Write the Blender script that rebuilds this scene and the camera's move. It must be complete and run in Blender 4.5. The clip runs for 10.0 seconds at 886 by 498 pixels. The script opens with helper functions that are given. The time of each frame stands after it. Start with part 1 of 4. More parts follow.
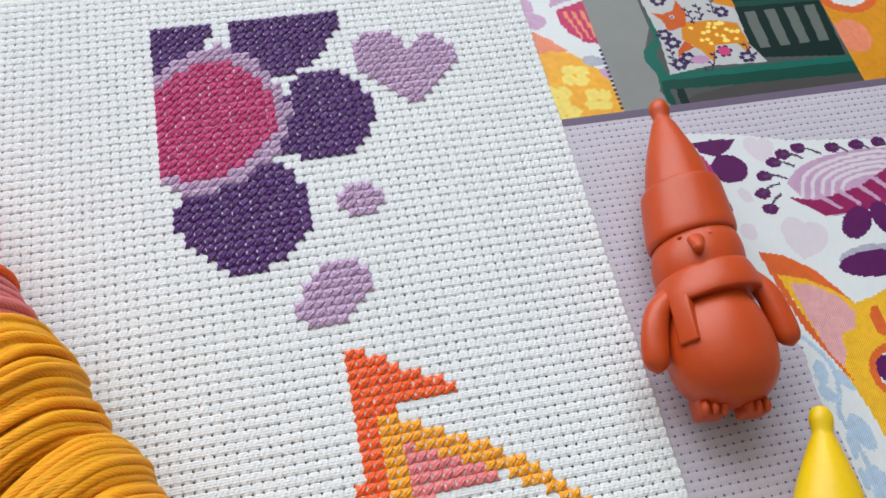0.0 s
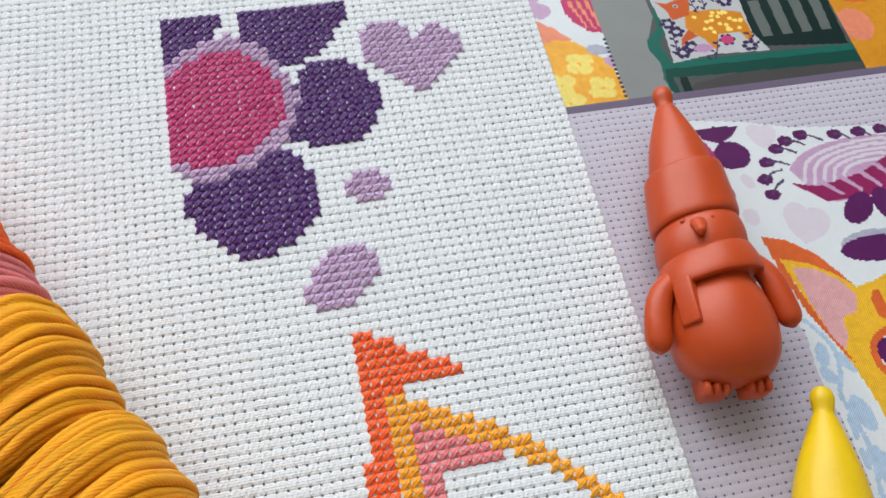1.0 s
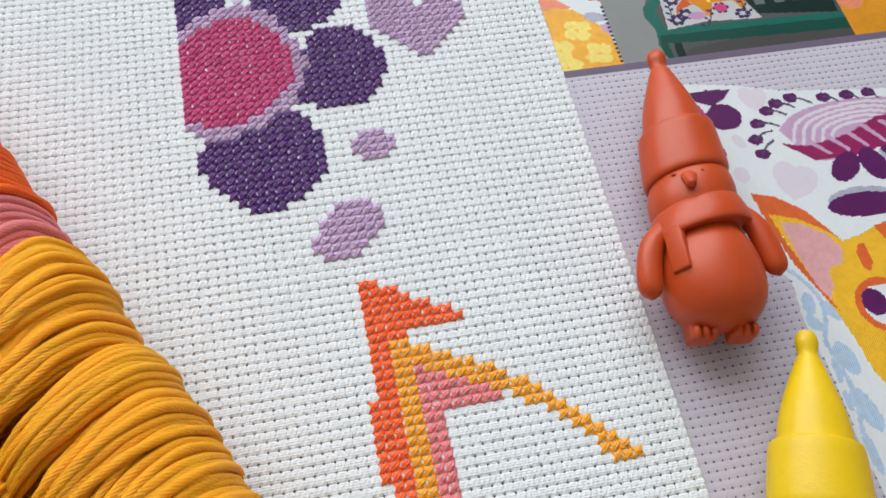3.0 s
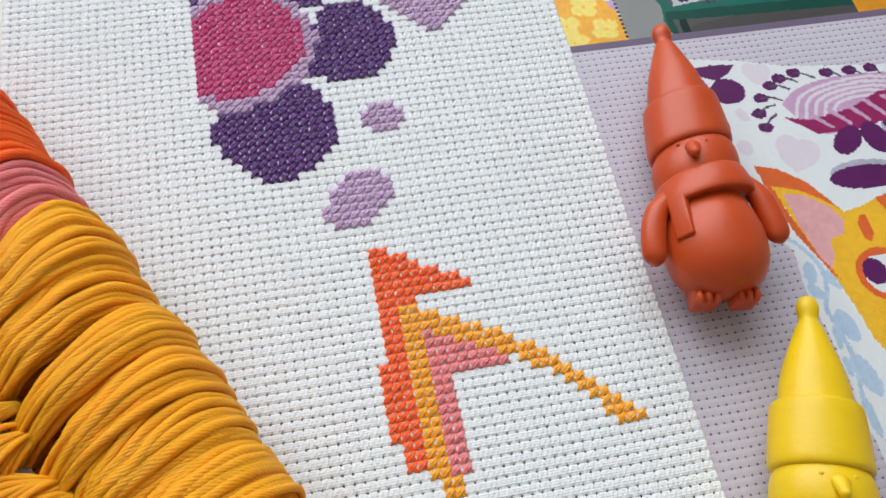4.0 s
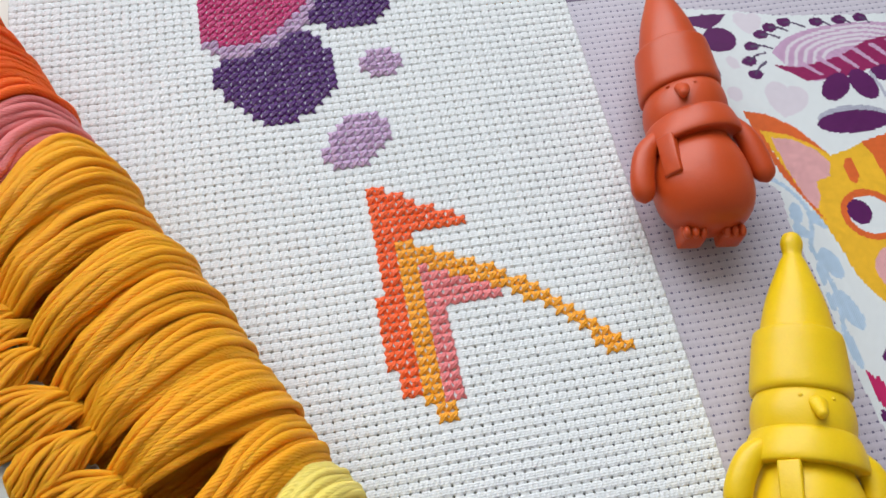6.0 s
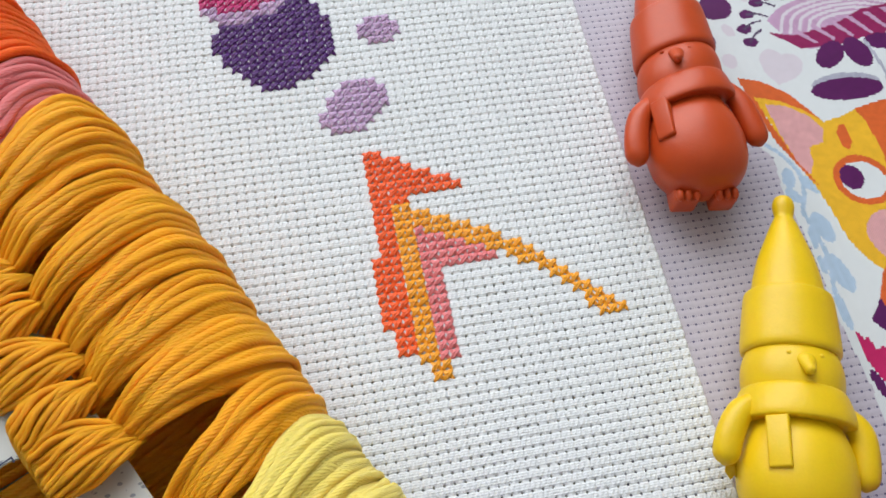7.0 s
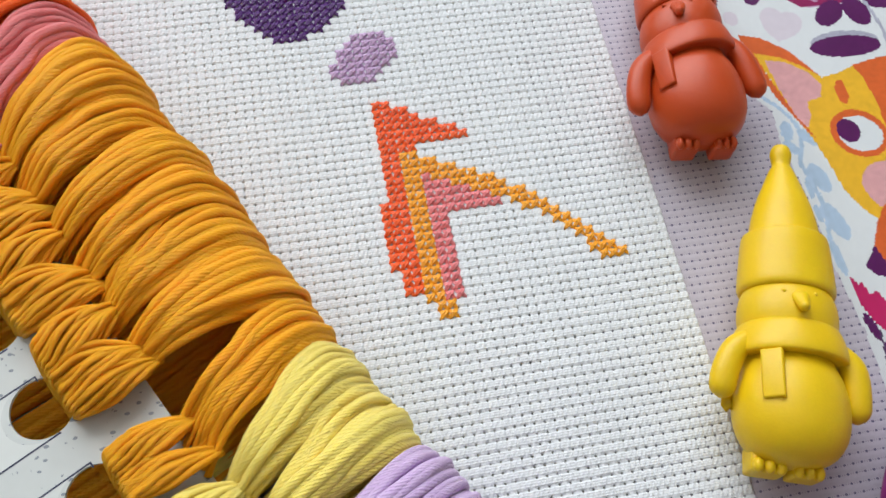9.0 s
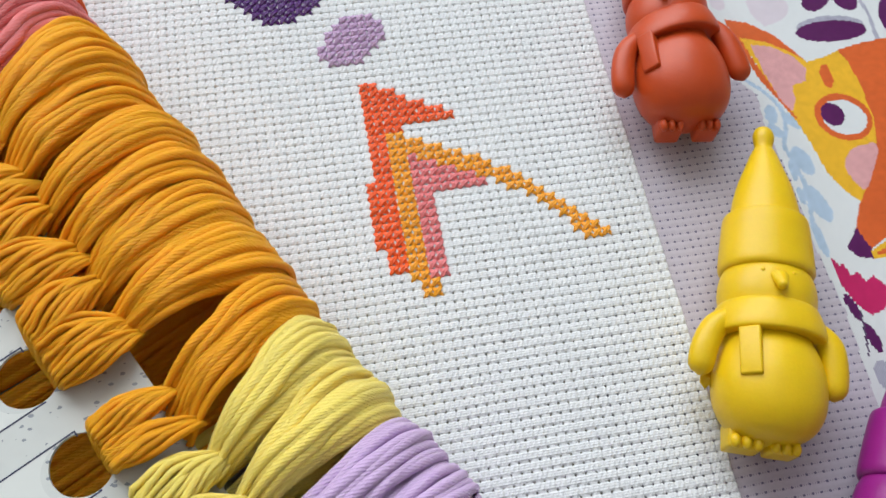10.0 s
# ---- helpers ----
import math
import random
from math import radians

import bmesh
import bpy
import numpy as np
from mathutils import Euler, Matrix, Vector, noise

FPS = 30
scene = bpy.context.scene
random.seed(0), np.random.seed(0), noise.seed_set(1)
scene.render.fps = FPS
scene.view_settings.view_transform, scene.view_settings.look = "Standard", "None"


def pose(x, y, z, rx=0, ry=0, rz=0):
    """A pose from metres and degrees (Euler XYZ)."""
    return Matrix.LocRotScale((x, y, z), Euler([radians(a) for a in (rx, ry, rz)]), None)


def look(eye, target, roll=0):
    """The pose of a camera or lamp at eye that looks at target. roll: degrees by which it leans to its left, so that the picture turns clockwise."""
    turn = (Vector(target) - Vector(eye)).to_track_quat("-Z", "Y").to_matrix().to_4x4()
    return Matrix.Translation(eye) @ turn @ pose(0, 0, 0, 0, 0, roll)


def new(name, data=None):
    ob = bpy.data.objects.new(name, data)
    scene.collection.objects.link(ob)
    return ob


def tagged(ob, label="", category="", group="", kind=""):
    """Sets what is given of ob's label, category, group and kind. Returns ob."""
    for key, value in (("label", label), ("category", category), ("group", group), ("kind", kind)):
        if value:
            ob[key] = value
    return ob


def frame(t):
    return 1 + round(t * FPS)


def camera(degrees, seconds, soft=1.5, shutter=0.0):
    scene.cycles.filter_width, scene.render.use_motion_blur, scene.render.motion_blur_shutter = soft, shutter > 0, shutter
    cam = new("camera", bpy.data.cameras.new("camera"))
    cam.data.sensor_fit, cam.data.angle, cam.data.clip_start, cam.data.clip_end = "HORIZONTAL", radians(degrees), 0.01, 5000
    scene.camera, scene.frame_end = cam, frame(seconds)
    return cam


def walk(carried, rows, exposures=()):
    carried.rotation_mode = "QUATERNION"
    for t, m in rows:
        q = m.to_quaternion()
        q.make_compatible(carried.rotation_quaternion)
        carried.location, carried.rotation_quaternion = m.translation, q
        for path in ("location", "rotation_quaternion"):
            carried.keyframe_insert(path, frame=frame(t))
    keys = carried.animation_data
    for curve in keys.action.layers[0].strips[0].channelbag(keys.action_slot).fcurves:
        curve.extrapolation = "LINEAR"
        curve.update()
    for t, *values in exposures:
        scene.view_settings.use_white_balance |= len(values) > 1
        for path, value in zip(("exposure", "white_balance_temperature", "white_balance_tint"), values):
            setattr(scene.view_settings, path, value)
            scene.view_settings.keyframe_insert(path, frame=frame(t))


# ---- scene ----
cam = camera(53.98, 10.0, soft=1.6)
PATH = [
    (0, (-0.005453, -0.058460, 0.143746), (0.027435, 0.033513, -0.030780), 8.731),
    (0.5, (-0.006018, -0.059953, 0.144076), (0.026152, 0.032022, -0.030583), 8.402),
    (1, (-0.006244, -0.061944, 0.144628), (0.025209, 0.030129, -0.030110), 7.924),
    (1.5, (-0.006724, -0.063989, 0.145956), (0.024252, 0.027761, -0.029036), 7.613),
    (2, (-0.006956, -0.066207, 0.146408), (0.023735, 0.025356, -0.028733), 7.437),
    (2.5, (-0.007193, -0.069425, 0.146797), (0.023154, 0.022324, -0.028307), 7.319),
    (4, (-0.009591, -0.078444, 0.147726), (0.018968, 0.012358, -0.028170), 6.823),
    (4.5, (-0.010638, -0.080940, 0.147639), (0.017596, 0.009253, -0.028622), 6.816),
    (5, (-0.010733, -0.083526, 0.148636), (0.016961, 0.006132, -0.027983), 6.611),
    (5.5, (-0.010249, -0.086157, 0.148520), (0.017106, 0.002619, -0.028597), 6.596),
    (7, (-0.009588, -0.093985, 0.148208), (0.016364, -0.008895, -0.030918), 6.596),
    (7.5, (-0.010090, -0.096776, 0.148689), (0.015780, -0.012606, -0.030883), 6.720),
    (8, (-0.010477, -0.099708, 0.148709), (0.015027, -0.015558, -0.030924), 6.643),
    (8.5, (-0.011624, -0.102192, 0.148970), (0.013589, -0.018067, -0.030717), 6.626),
    (9, (-0.012176, -0.103956, 0.148511), (0.012902, -0.020349, -0.031436), 6.745),
    (9.5, (-0.010562, -0.106043, 0.148511), (0.013975, -0.022662, -0.031616), 6.587),
    (10, (-0.009578, -0.108077, 0.148904), (0.014856, -0.025248, -0.031491), 6.791),
]
walk(cam, [(t, look(eye, target, roll)) for t, eye, target, roll in PATH])

# ---- light: daylight from one window of a closed room ----
MM = 0.001
scene.view_settings.exposure = 0.0
world = bpy.data.worlds.new("world")
scene.world = world
world.use_nodes = True
sky = world.node_tree.nodes.new("ShaderNodeTexSky")
sky.sky_type, sky.sun_disc = "NISHITA", False
sky.sun_elevation, sky.sun_rotation = radians(40), radians(-30)
world.node_tree.nodes["Background"].inputs["Strength"].default_value = 0.1
world.node_tree.links.new(sky.outputs[0], world.node_tree.nodes["Background"].inputs[0])

WINDOW = (-0.95, 0.55, 0.30, 1.66)      # x from, x to, z from, z to, in the wall at y = WALL_Y
WALL_Y = 0.85
lamp = bpy.data.lights.new("window_daylight", "AREA")
lamp.shape, lamp.size, lamp.size_y = "RECTANGLE", WINDOW[1] - WINDOW[0], WINDOW[3] - WINDOW[2]
lamp.energy, lamp.color = 29.5, (0.93, 0.97, 1.0)
lamp_ob = new("window_daylight", lamp)
lamp_ob.matrix_world = look(((WINDOW[0] + WINDOW[1]) / 2, WALL_Y + 0.02, (WINDOW[2] + WINDOW[3]) / 2), ((WINDOW[0] + WINDOW[1]) / 2, 0, (WINDOW[2] + WINDOW[3]) / 2))


# ---- materials ----
class Mat:
    """A node material with a few shorthands."""

    def __init__(self, name, rough=0.6, spec=0.4, sheen=0.0):
        self.m = bpy.data.materials.new(name)
        self.m.use_nodes = True
        self.t = self.m.node_tree
        self.b = self.t.nodes["Principled BSDF"]
        self.b.inputs["Roughness"].default_value = rough
        self.b.inputs["Specular IOR Level"].default_value = spec
        self.b.inputs["Sheen Weight"].default_value = sheen

    def n(self, kind, **inputs):
        node = self.t.nodes.new("ShaderNode" + kind)
        for key, value in inputs.items():
            key = key.replace("_", " ")
            if hasattr(value, "is_output"):
                self.t.links.new(value, node.inputs[key])
            else:
                node.inputs[key].default_value = value
        return node

    def math(self, op, a, b=0.0):
        node = self.t.nodes.new("ShaderNodeMath")
        node.operation = op
        for slot, value in ((0, a), (1, b)):
            if hasattr(value, "is_output"):
                self.t.links.new(value, node.inputs[slot])
            else:
                node.inputs[slot].default_value = value
        return node.outputs[0]

    def mix(self, fac, a, b):
        node = self.t.nodes.new("ShaderNodeMix")
        node.data_type = "RGBA"
        for slot, value in ((0, fac), (6, a), (7, b)):
            if hasattr(value, "is_output"):
                self.t.links.new(value, node.inputs[slot])
            elif slot:
                node.inputs[slot].default_value = (*value, 1)
            else:
                node.inputs[slot].default_value = value
        return node.outputs[2]

    def noise(self, scale, detail=3.0, coord=None):
        coord = coord or self.t.nodes.new("ShaderNodeTexCoord").outputs["Object"]
        return self.n("TexNoise", Vector=coord, Scale=scale, Detail=detail).outputs["Fac"]

    def color(self, out):
        self.t.links.new(out, self.b.inputs["Base Color"])

    def bump(self, height, strength, distance):
        node = self.n("Bump", Height=height, Strength=strength, Distance=distance)
        self.t.links.new(node.outputs[0], self.b.inputs["Normal"])


def tone(c, k):
    return tuple(min(1.0, v * k) for v in c)


def plain(name, c, rough=0.6, scale=60.0, amount=0.12, bump=0.0, distance=0.0002, spec=0.4):
    """Paint, plastic or paper with soft stains and a fine grain."""
    m = Mat(name, rough, spec)
    broad, fine = m.noise(scale, 3), m.noise(scale * 14, 4)
    m.color(m.mix(m.math("ADD", m.math("MULTIPLY", broad, 0.6), m.math("MULTIPLY", fine, 0.4)), tone(c, 1 - amount), tone(c, 1 + amount)))
    if bump:
        m.bump(fine, bump, distance)
    return m.m


def cloth_material():
    """White cotton weave: fine warp and weft threads and slight soiling."""
    m = Mat("white_cotton", 0.85, 0.2, 0.15)
    at = m.t.nodes.new("ShaderNodeTexCoord").outputs["Object"]
    xyz = m.n("SeparateXYZ", Vector=at)
    k = 2 * math.pi * 4 / (1.814 * MM)
    weft = m.math("SINE", m.math("MULTIPLY", xyz.outputs[1], k))
    warp = m.math("SINE", m.math("MULTIPLY", xyz.outputs[0], k * 2))
    fuzz = m.noise(2600, 4, at)
    height = m.math("ADD", m.math("ADD", m.math("MULTIPLY", weft, 0.35), m.math("MULTIPLY", warp, 0.15)), m.math("MULTIPLY", fuzz, 0.9))
    m.bump(height, 0.55, 0.00012)
    m.color(m.mix(m.math("ADD", m.math("MULTIPLY", m.noise(22, 2, at), 0.5), m.math("MULTIPLY", fuzz, 0.5)), (0.67, 0.70, 0.72), (0.765, 0.788, 0.80)))
    return m.m


def thread_material(name, c, plies=9.0, rough=0.5, spec=0.2, relief=0.6, glow=0.6):
    """Mercerised cotton: plies twisted round each other, along the thread's own length."""
    m = Mat(name, rough, spec, 0.35)
    m.b.inputs["Sheen Roughness"].default_value = 0.4
    m.b.inputs["Sheen Tint"].default_value = (*[v ** 0.8 for v in c], 1)
    m.b.inputs["Subsurface Weight"].default_value = glow
    m.b.inputs["Subsurface Radius"].default_value = (0.0007, 0.0007, 0.0007)
    m.b.inputs["Subsurface Scale"].default_value = 1.0
    uv = m.n("UVMap")
    xy = m.n("SeparateXYZ", Vector=uv.outputs[0])
    slant = m.math("ADD", m.math("MULTIPLY", xy.outputs[0], 2 * math.pi * plies), m.math("MULTIPLY", xy.outputs[1], 2 * math.pi / (1.0 * MM)))
    ply = m.math("SINE", slant)
    fine = m.math("SINE", m.math("MULTIPLY", slant, 3.0))
    along = m.n("CombineXYZ", X=m.math("MULTIPLY", m.math("ADD", xy.outputs[0], m.math("MULTIPLY", xy.outputs[1], 55.0)), 26.0), Y=m.math("MULTIPLY", xy.outputs[1], 420.0), Z=m.math("MULTIPLY", m.n("ObjectInfo").outputs["Random"], 40.0))
    grain = m.noise(1.0, 3, along.outputs[0])
    height = m.math("ADD", m.math("ADD", m.math("MULTIPLY", ply, 0.42), m.math("MULTIPLY", fine, 0.15)), m.math("MULTIPLY", grain, 0.6))
    m.bump(height, relief, 0.0004)
    each = m.n("ObjectInfo").outputs["Random"]
    vary = m.math("ADD", m.math("MULTIPLY", each, 0.35), m.math("ADD", m.math("MULTIPLY", m.noise(240, 2), 0.25), m.math("MULTIPLY", grain, 0.5)))
    m.color(m.mix(vary, tone(c, 0.97), tone(c, 1.07)))
    return m.m


def print_material(name, c, pitch=0.5, depth=0.36, rough=0.35):
    """Printed picture of stitching: a grid of small lighter and darker stitches in the ink, under a satin varnish."""
    m = Mat(name, rough, 0.2)
    at = m.t.nodes.new("ShaderNodeTexCoord").outputs["Object"]
    xyz = m.n("SeparateXYZ", Vector=at)
    k = 2 * math.pi / (pitch * MM)
    grid = m.math("MULTIPLY", m.math("SINE", m.math("MULTIPLY", xyz.outputs[0], k)), m.math("SINE", m.math("MULTIPLY", xyz.outputs[1], k)))
    f = m.math("ADD", m.math("MULTIPLY", grid, 0.45), m.math("ADD", m.math("MULTIPLY", m.noise(900, 3, at), 0.6), m.math("MULTIPLY", m.noise(60, 2, at), 0.4)))
    m.color(m.mix(f, tone(c, 0.9 * (1 - depth)), tone(c, 0.9 * (1 + depth))))
    return m.m


def page_material():
    """Lilac page with the printed picture of an even weave: small dark holes in rows, and pale threads between them."""
    m = Mat("lilac_printed_page", 0.4, 0.25)
    at = m.t.nodes.new("ShaderNodeTexCoord").outputs["Object"]
    xyz = m.n("SeparateXYZ", Vector=at)
    warp = m.noise(90, 2, at)
    ax = m.math("ADD", m.math("DIVIDE", xyz.outputs[0], 1.62 * MM), m.math("MULTIPLY", warp, 0.35))
    ay = m.math("ADD", m.math("DIVIDE", xyz.outputs[1], 1.62 * MM), m.math("MULTIPLY", warp, 0.35))
    fx = m.math("ABSOLUTE", m.math("SUBTRACT", m.math("FRACT", ax), 0.5))
    fy = m.math("ABSOLUTE", m.math("SUBTRACT", m.math("FRACT", ay), 0.5))
    far = m.math("SQRT", m.math("ADD", m.math("POWER", fx, 2.0), m.math("POWER", m.math("MULTIPLY", fy, 1.2), 2.0)))
    size = m.math("ADD", 0.09, m.math("MULTIPLY", m.noise(700, 1, at), 0.14))
    dot = m.math("LESS_THAN", far, size)
    half = m.math("LESS_THAN", m.math("ABSOLUTE", m.math("SUBTRACT", fx, 0.36)), 0.05)
    dash = m.math("MULTIPLY", m.math("MULTIPLY", half, m.math("LESS_THAN", fy, 0.07)), 0.5)
    band = m.math("MULTIPLY", m.math("SINE", m.math("MULTIPLY", ay, 2 * math.pi)), 0.18)
    f = m.math("ADD", m.math("MULTIPLY", m.noise(1400, 3, at), 0.7), m.math("ADD", band, m.math("MULTIPLY", m.noise(30, 2, at), 0.3)))
    base = m.mix(f, (0.42, 0.39, 0.455), (0.57, 0.535, 0.61))
    m.color(m.mix(m.math("MAXIMUM", m.math("MULTIPLY", dot, 0.9), dash), base, (0.10, 0.09, 0.17)))
    return m.m


def speckle_material():
    """White coated card with a sparse print of small grey dashes."""
    m = Mat("speckled_card", 0.45, 0.4)
    at = m.t.nodes.new("ShaderNodeTexCoord").outputs["Object"]
    long = m.n("Mapping", Vector=at, Rotation=(0, 0, radians(28)), Scale=(0.62, 1.0, 1.0))
    cell = m.n("TexVoronoi", Vector=long.outputs[0], Scale=900.0)
    dots = m.math("LESS_THAN", cell.outputs["Distance"], 0.24)
    some = m.math("GREATER_THAN", m.noise(700, 1, at), 0.47)
    base = m.mix(m.noise(160, 3, at), (0.52, 0.55, 0.54), (0.63, 0.66, 0.64))
    m.color(m.mix(m.math("MULTIPLY", m.math("MULTIPLY", dots, some), 0.8), base, (0.16, 0.19, 0.24)))
    return m.m


COTTON = cloth_material()
PAGE = page_material()
SPECKLE = speckle_material()
CARD = plain("white_card", (0.64, 0.67, 0.65), 0.5, 120, 0.03)
NAVY = plain("navy_ink", (0.02, 0.025, 0.07), 0.5)
TABLE = plain("cream_tabletop", (0.62, 0.60, 0.54), 0.5, 8, 0.06, 0.2)
WALLS = plain("wall_paint", (0.78, 0.77, 0.75), 0.8, 3, 0.03)
FLOOR = plain("floor_boards", (0.35, 0.25, 0.16), 0.5, 5, 0.2)
FRAME = plain("white_window_paint", (0.8, 0.8, 0.8), 0.4, 10, 0.03)

ORANGE_RED, PINK_F, ORANGE_F = (0.97, 0.125, 0.012), (0.76, 0.21, 0.21), (1.0, 0.39, 0.015)
YELLOW_F, LILAC_F = (1.0, 0.73, 0.17), (0.60, 0.44, 0.69)
FLOSS = {n: thread_material("floss_" + n, c) for n, c in (
    ("red", ORANGE_RED), ("pink", PINK_F), ("orange", ORANGE_F), ("yellow", YELLOW_F), ("lilac", LILAC_F))}
STITCH = {n: thread_material("stitch_" + n, c, 2.0, 0.34, 0.65, 0.45, 0.0) for n, c in (
    ("purple", (0.082, 0.010, 0.165)), ("magenta", (0.58, 0.034, 0.19)), ("lilac", (0.56, 0.38, 0.60)),
    ("red", (0.985, 0.125, 0.014)), ("amber", (0.99, 0.40, 0.012)), ("rose", (0.82, 0.22, 0.23)))}


# ---- building helpers ----
def mesh_object(name, verts, faces, material, parent=None, smooth=True, label=""):
    me = bpy.data.meshes.new(name)
    me.from_pydata([tuple(v) for v in verts], [], [tuple(f) for f in faces])
    me.materials.append(material)
    me.polygons.foreach_set("use_smooth", [smooth] * len(me.polygons))
    me.update()
    ob = new(name, me)
    ob.parent = parent
    return tagged(ob, label)


def part(name, bm, material, parent=None, label="", smooth=True):
    me = bpy.data.meshes.new(name)
    bm.to_mesh(me)
    bm.free()
    me.materials.append(material)
    me.polygons.foreach_set("use_smooth", [smooth] * len(me.polygons))
    ob = new(name, me)
    ob.parent = parent
    return tagged(ob, label)


def box(bm, lo, hi, bevel=0.0):
    made = bmesh.ops.create_cube(bm, size=1.0)["verts"]
    for v in made:
        v.co = Vector([lo[i] + (v.co[i] + 0.5) * (hi[i] - lo[i]) for i in range(3)])
    if bevel:
        edges = list({e for v in made for e in v.link_edges})
        bmesh.ops.bevel(bm, geom=edges, offset=bevel, segments=2, affect="EDGES", profile=0.6)


def box_object(name, lo, hi, material, parent=None, bevel=0.0, label=""):
    bm = bmesh.new()
    box(bm, lo, hi, bevel)
    return part(name, bm, material, parent, label, smooth=False)


def smooth_path(points, count):
    """Evenly spaced points on the rounded line through a few places."""
    p = np.array(points, float)
    ext = np.vstack([2 * p[0] - p[1], p, 2 * p[-1] - p[-2]])
    out = []
    for i in range(len(p) - 1):
        a, b, c, d = ext[i:i + 4]
        for u in np.linspace(0, 1, 14, endpoint=False):
            out.append(0.5 * (2 * b + (c - a) * u + (2 * a - 5 * b + 4 * c - d) * u ** 2 + (3 * b - a - 3 * c + d) * u ** 3))
    out = np.array(out + [p[-1]])
    run = np.concatenate([[0], np.cumsum(np.linalg.norm(np.diff(out, axis=0), axis=1))])
    at = np.linspace(0, run[-1], count)
    return np.stack([np.interp(at, run, out[:, i]) for i in range(3)], 1)


def tube(name, path, radii, material, parent, sides=10, flat=1.0, data=None):
    """A thread along a path: round section, its length and girth laid out as UV for the twist."""
    n = len(path)
    tang = np.gradient(path, axis=0)
    tang /= np.linalg.norm(tang, axis=1)[:, None]
    ref = np.array([0.31, 0.22, 0.92])
    side = np.cross(tang, ref)
    side /= np.linalg.norm(side, axis=1)[:, None] + 1e-9
    up = np.cross(side, tang)
    ang = np.linspace(0, 2 * math.pi, sides, endpoint=False)
    ring = path[:, None] + radii[:, None, None] * (np.cos(ang)[None, :, None] * side[:, None] + flat * np.sin(ang)[None, :, None] * up[:, None])
    verts = ring.reshape(-1, 3)
    run = np.concatenate([[0], np.cumsum(np.linalg.norm(np.diff(path, axis=0), axis=1))])
    faces, uv = [], []
    for i in range(n - 1):
        for j in range(sides):
            k = (j + 1) % sides
            faces.append((i * sides + j, i * sides + k, (i + 1) * sides + k, (i + 1) * sides + j))
            u0, u1 = j / sides, (j + 1) / sides
            uv += [u0, run[i], u1, run[i], u1, run[i + 1], u0, run[i + 1]]
    me = bpy.data.meshes.new(name)
    me.from_pydata(verts.tolist(), [], faces)
    layer = me.uv_layers.new(name="UVMap")
    layer.data.foreach_set("uv", uv)
    me.materials.append(material)
    me.polygons.foreach_set("use_smooth", [True] * len(me.polygons))
    ob = new(name, me)
    ob.parent = parent
    return ob


# ---- room and table ----
def build_room():
    x0, x1, y0, y1, z0, z1 = -2.2, 2.0, -2.6, WALL_Y, -0.76, 1.75
    t = 0.12
    tagged(box_object("floor", (x0, y0, z0 - t), (x1, y1, z0), FLOOR), "brown boarded floor of the room", "floor", kind="structure")
    tagged(box_object("ceiling", (x0, y0, z1), (x1, y1, z1 + t), WALLS), "plain white painted ceiling", "ceiling", kind="structure")
    tagged(box_object("wall_west", (x0 - t, y0, z0 - t), (x0, y1 + t, z1 + t), WALLS), "plain pale painted wall", "wall", kind="structure")
    tagged(box_object("wall_east", (x1, y0, z0 - t), (x1 + t, y1 + t, z1 + t), WALLS), "plain pale painted wall", "wall", kind="structure")
    tagged(box_object("wall_south", (x0, y0 - t, z0 - t), (x1, y0, z1 + t), WALLS), "plain pale painted wall", "wall", kind="structure")
    bm = bmesh.new()
    a, b, c, d = WINDOW
    box(bm, (x0, y1, z0 - t), (a, y1 + t, z1 + t))
    box(bm, (b, y1, z0 - t), (x1, y1 + t, z1 + t))
    box(bm, (a, y1, z0 - t), (b, y1 + t, c))
    box(bm, (a, y1, d), (b, y1 + t, z1 + t))
    tagged(part("wall_north", bm, WALLS, smooth=False), "pale painted wall with a wide window opening", "wall", kind="structure")


def build_table():
    table = tagged(new("table"), "cream table under the needlework", "table")
    box_object("tabletop", (-0.7, -0.45, -0.0313), (0.7, 0.5, -0.0013), TABLE, table, 0.002)
    for x in (-0.64, 0.64):
        for y in (-0.39, 0.44):
            box_object("leg", (x - 0.025, y - 0.025, -0.76), (x + 0.025, y + 0.025, -0.0313), TABLE, table, 0.002)


# ---- cloth with its stitching ----
P = 1.814 * MM
COL0, COL1, ROW0, ROW1 = -38, 29, -51, 57      # cells to the east, and down to the south


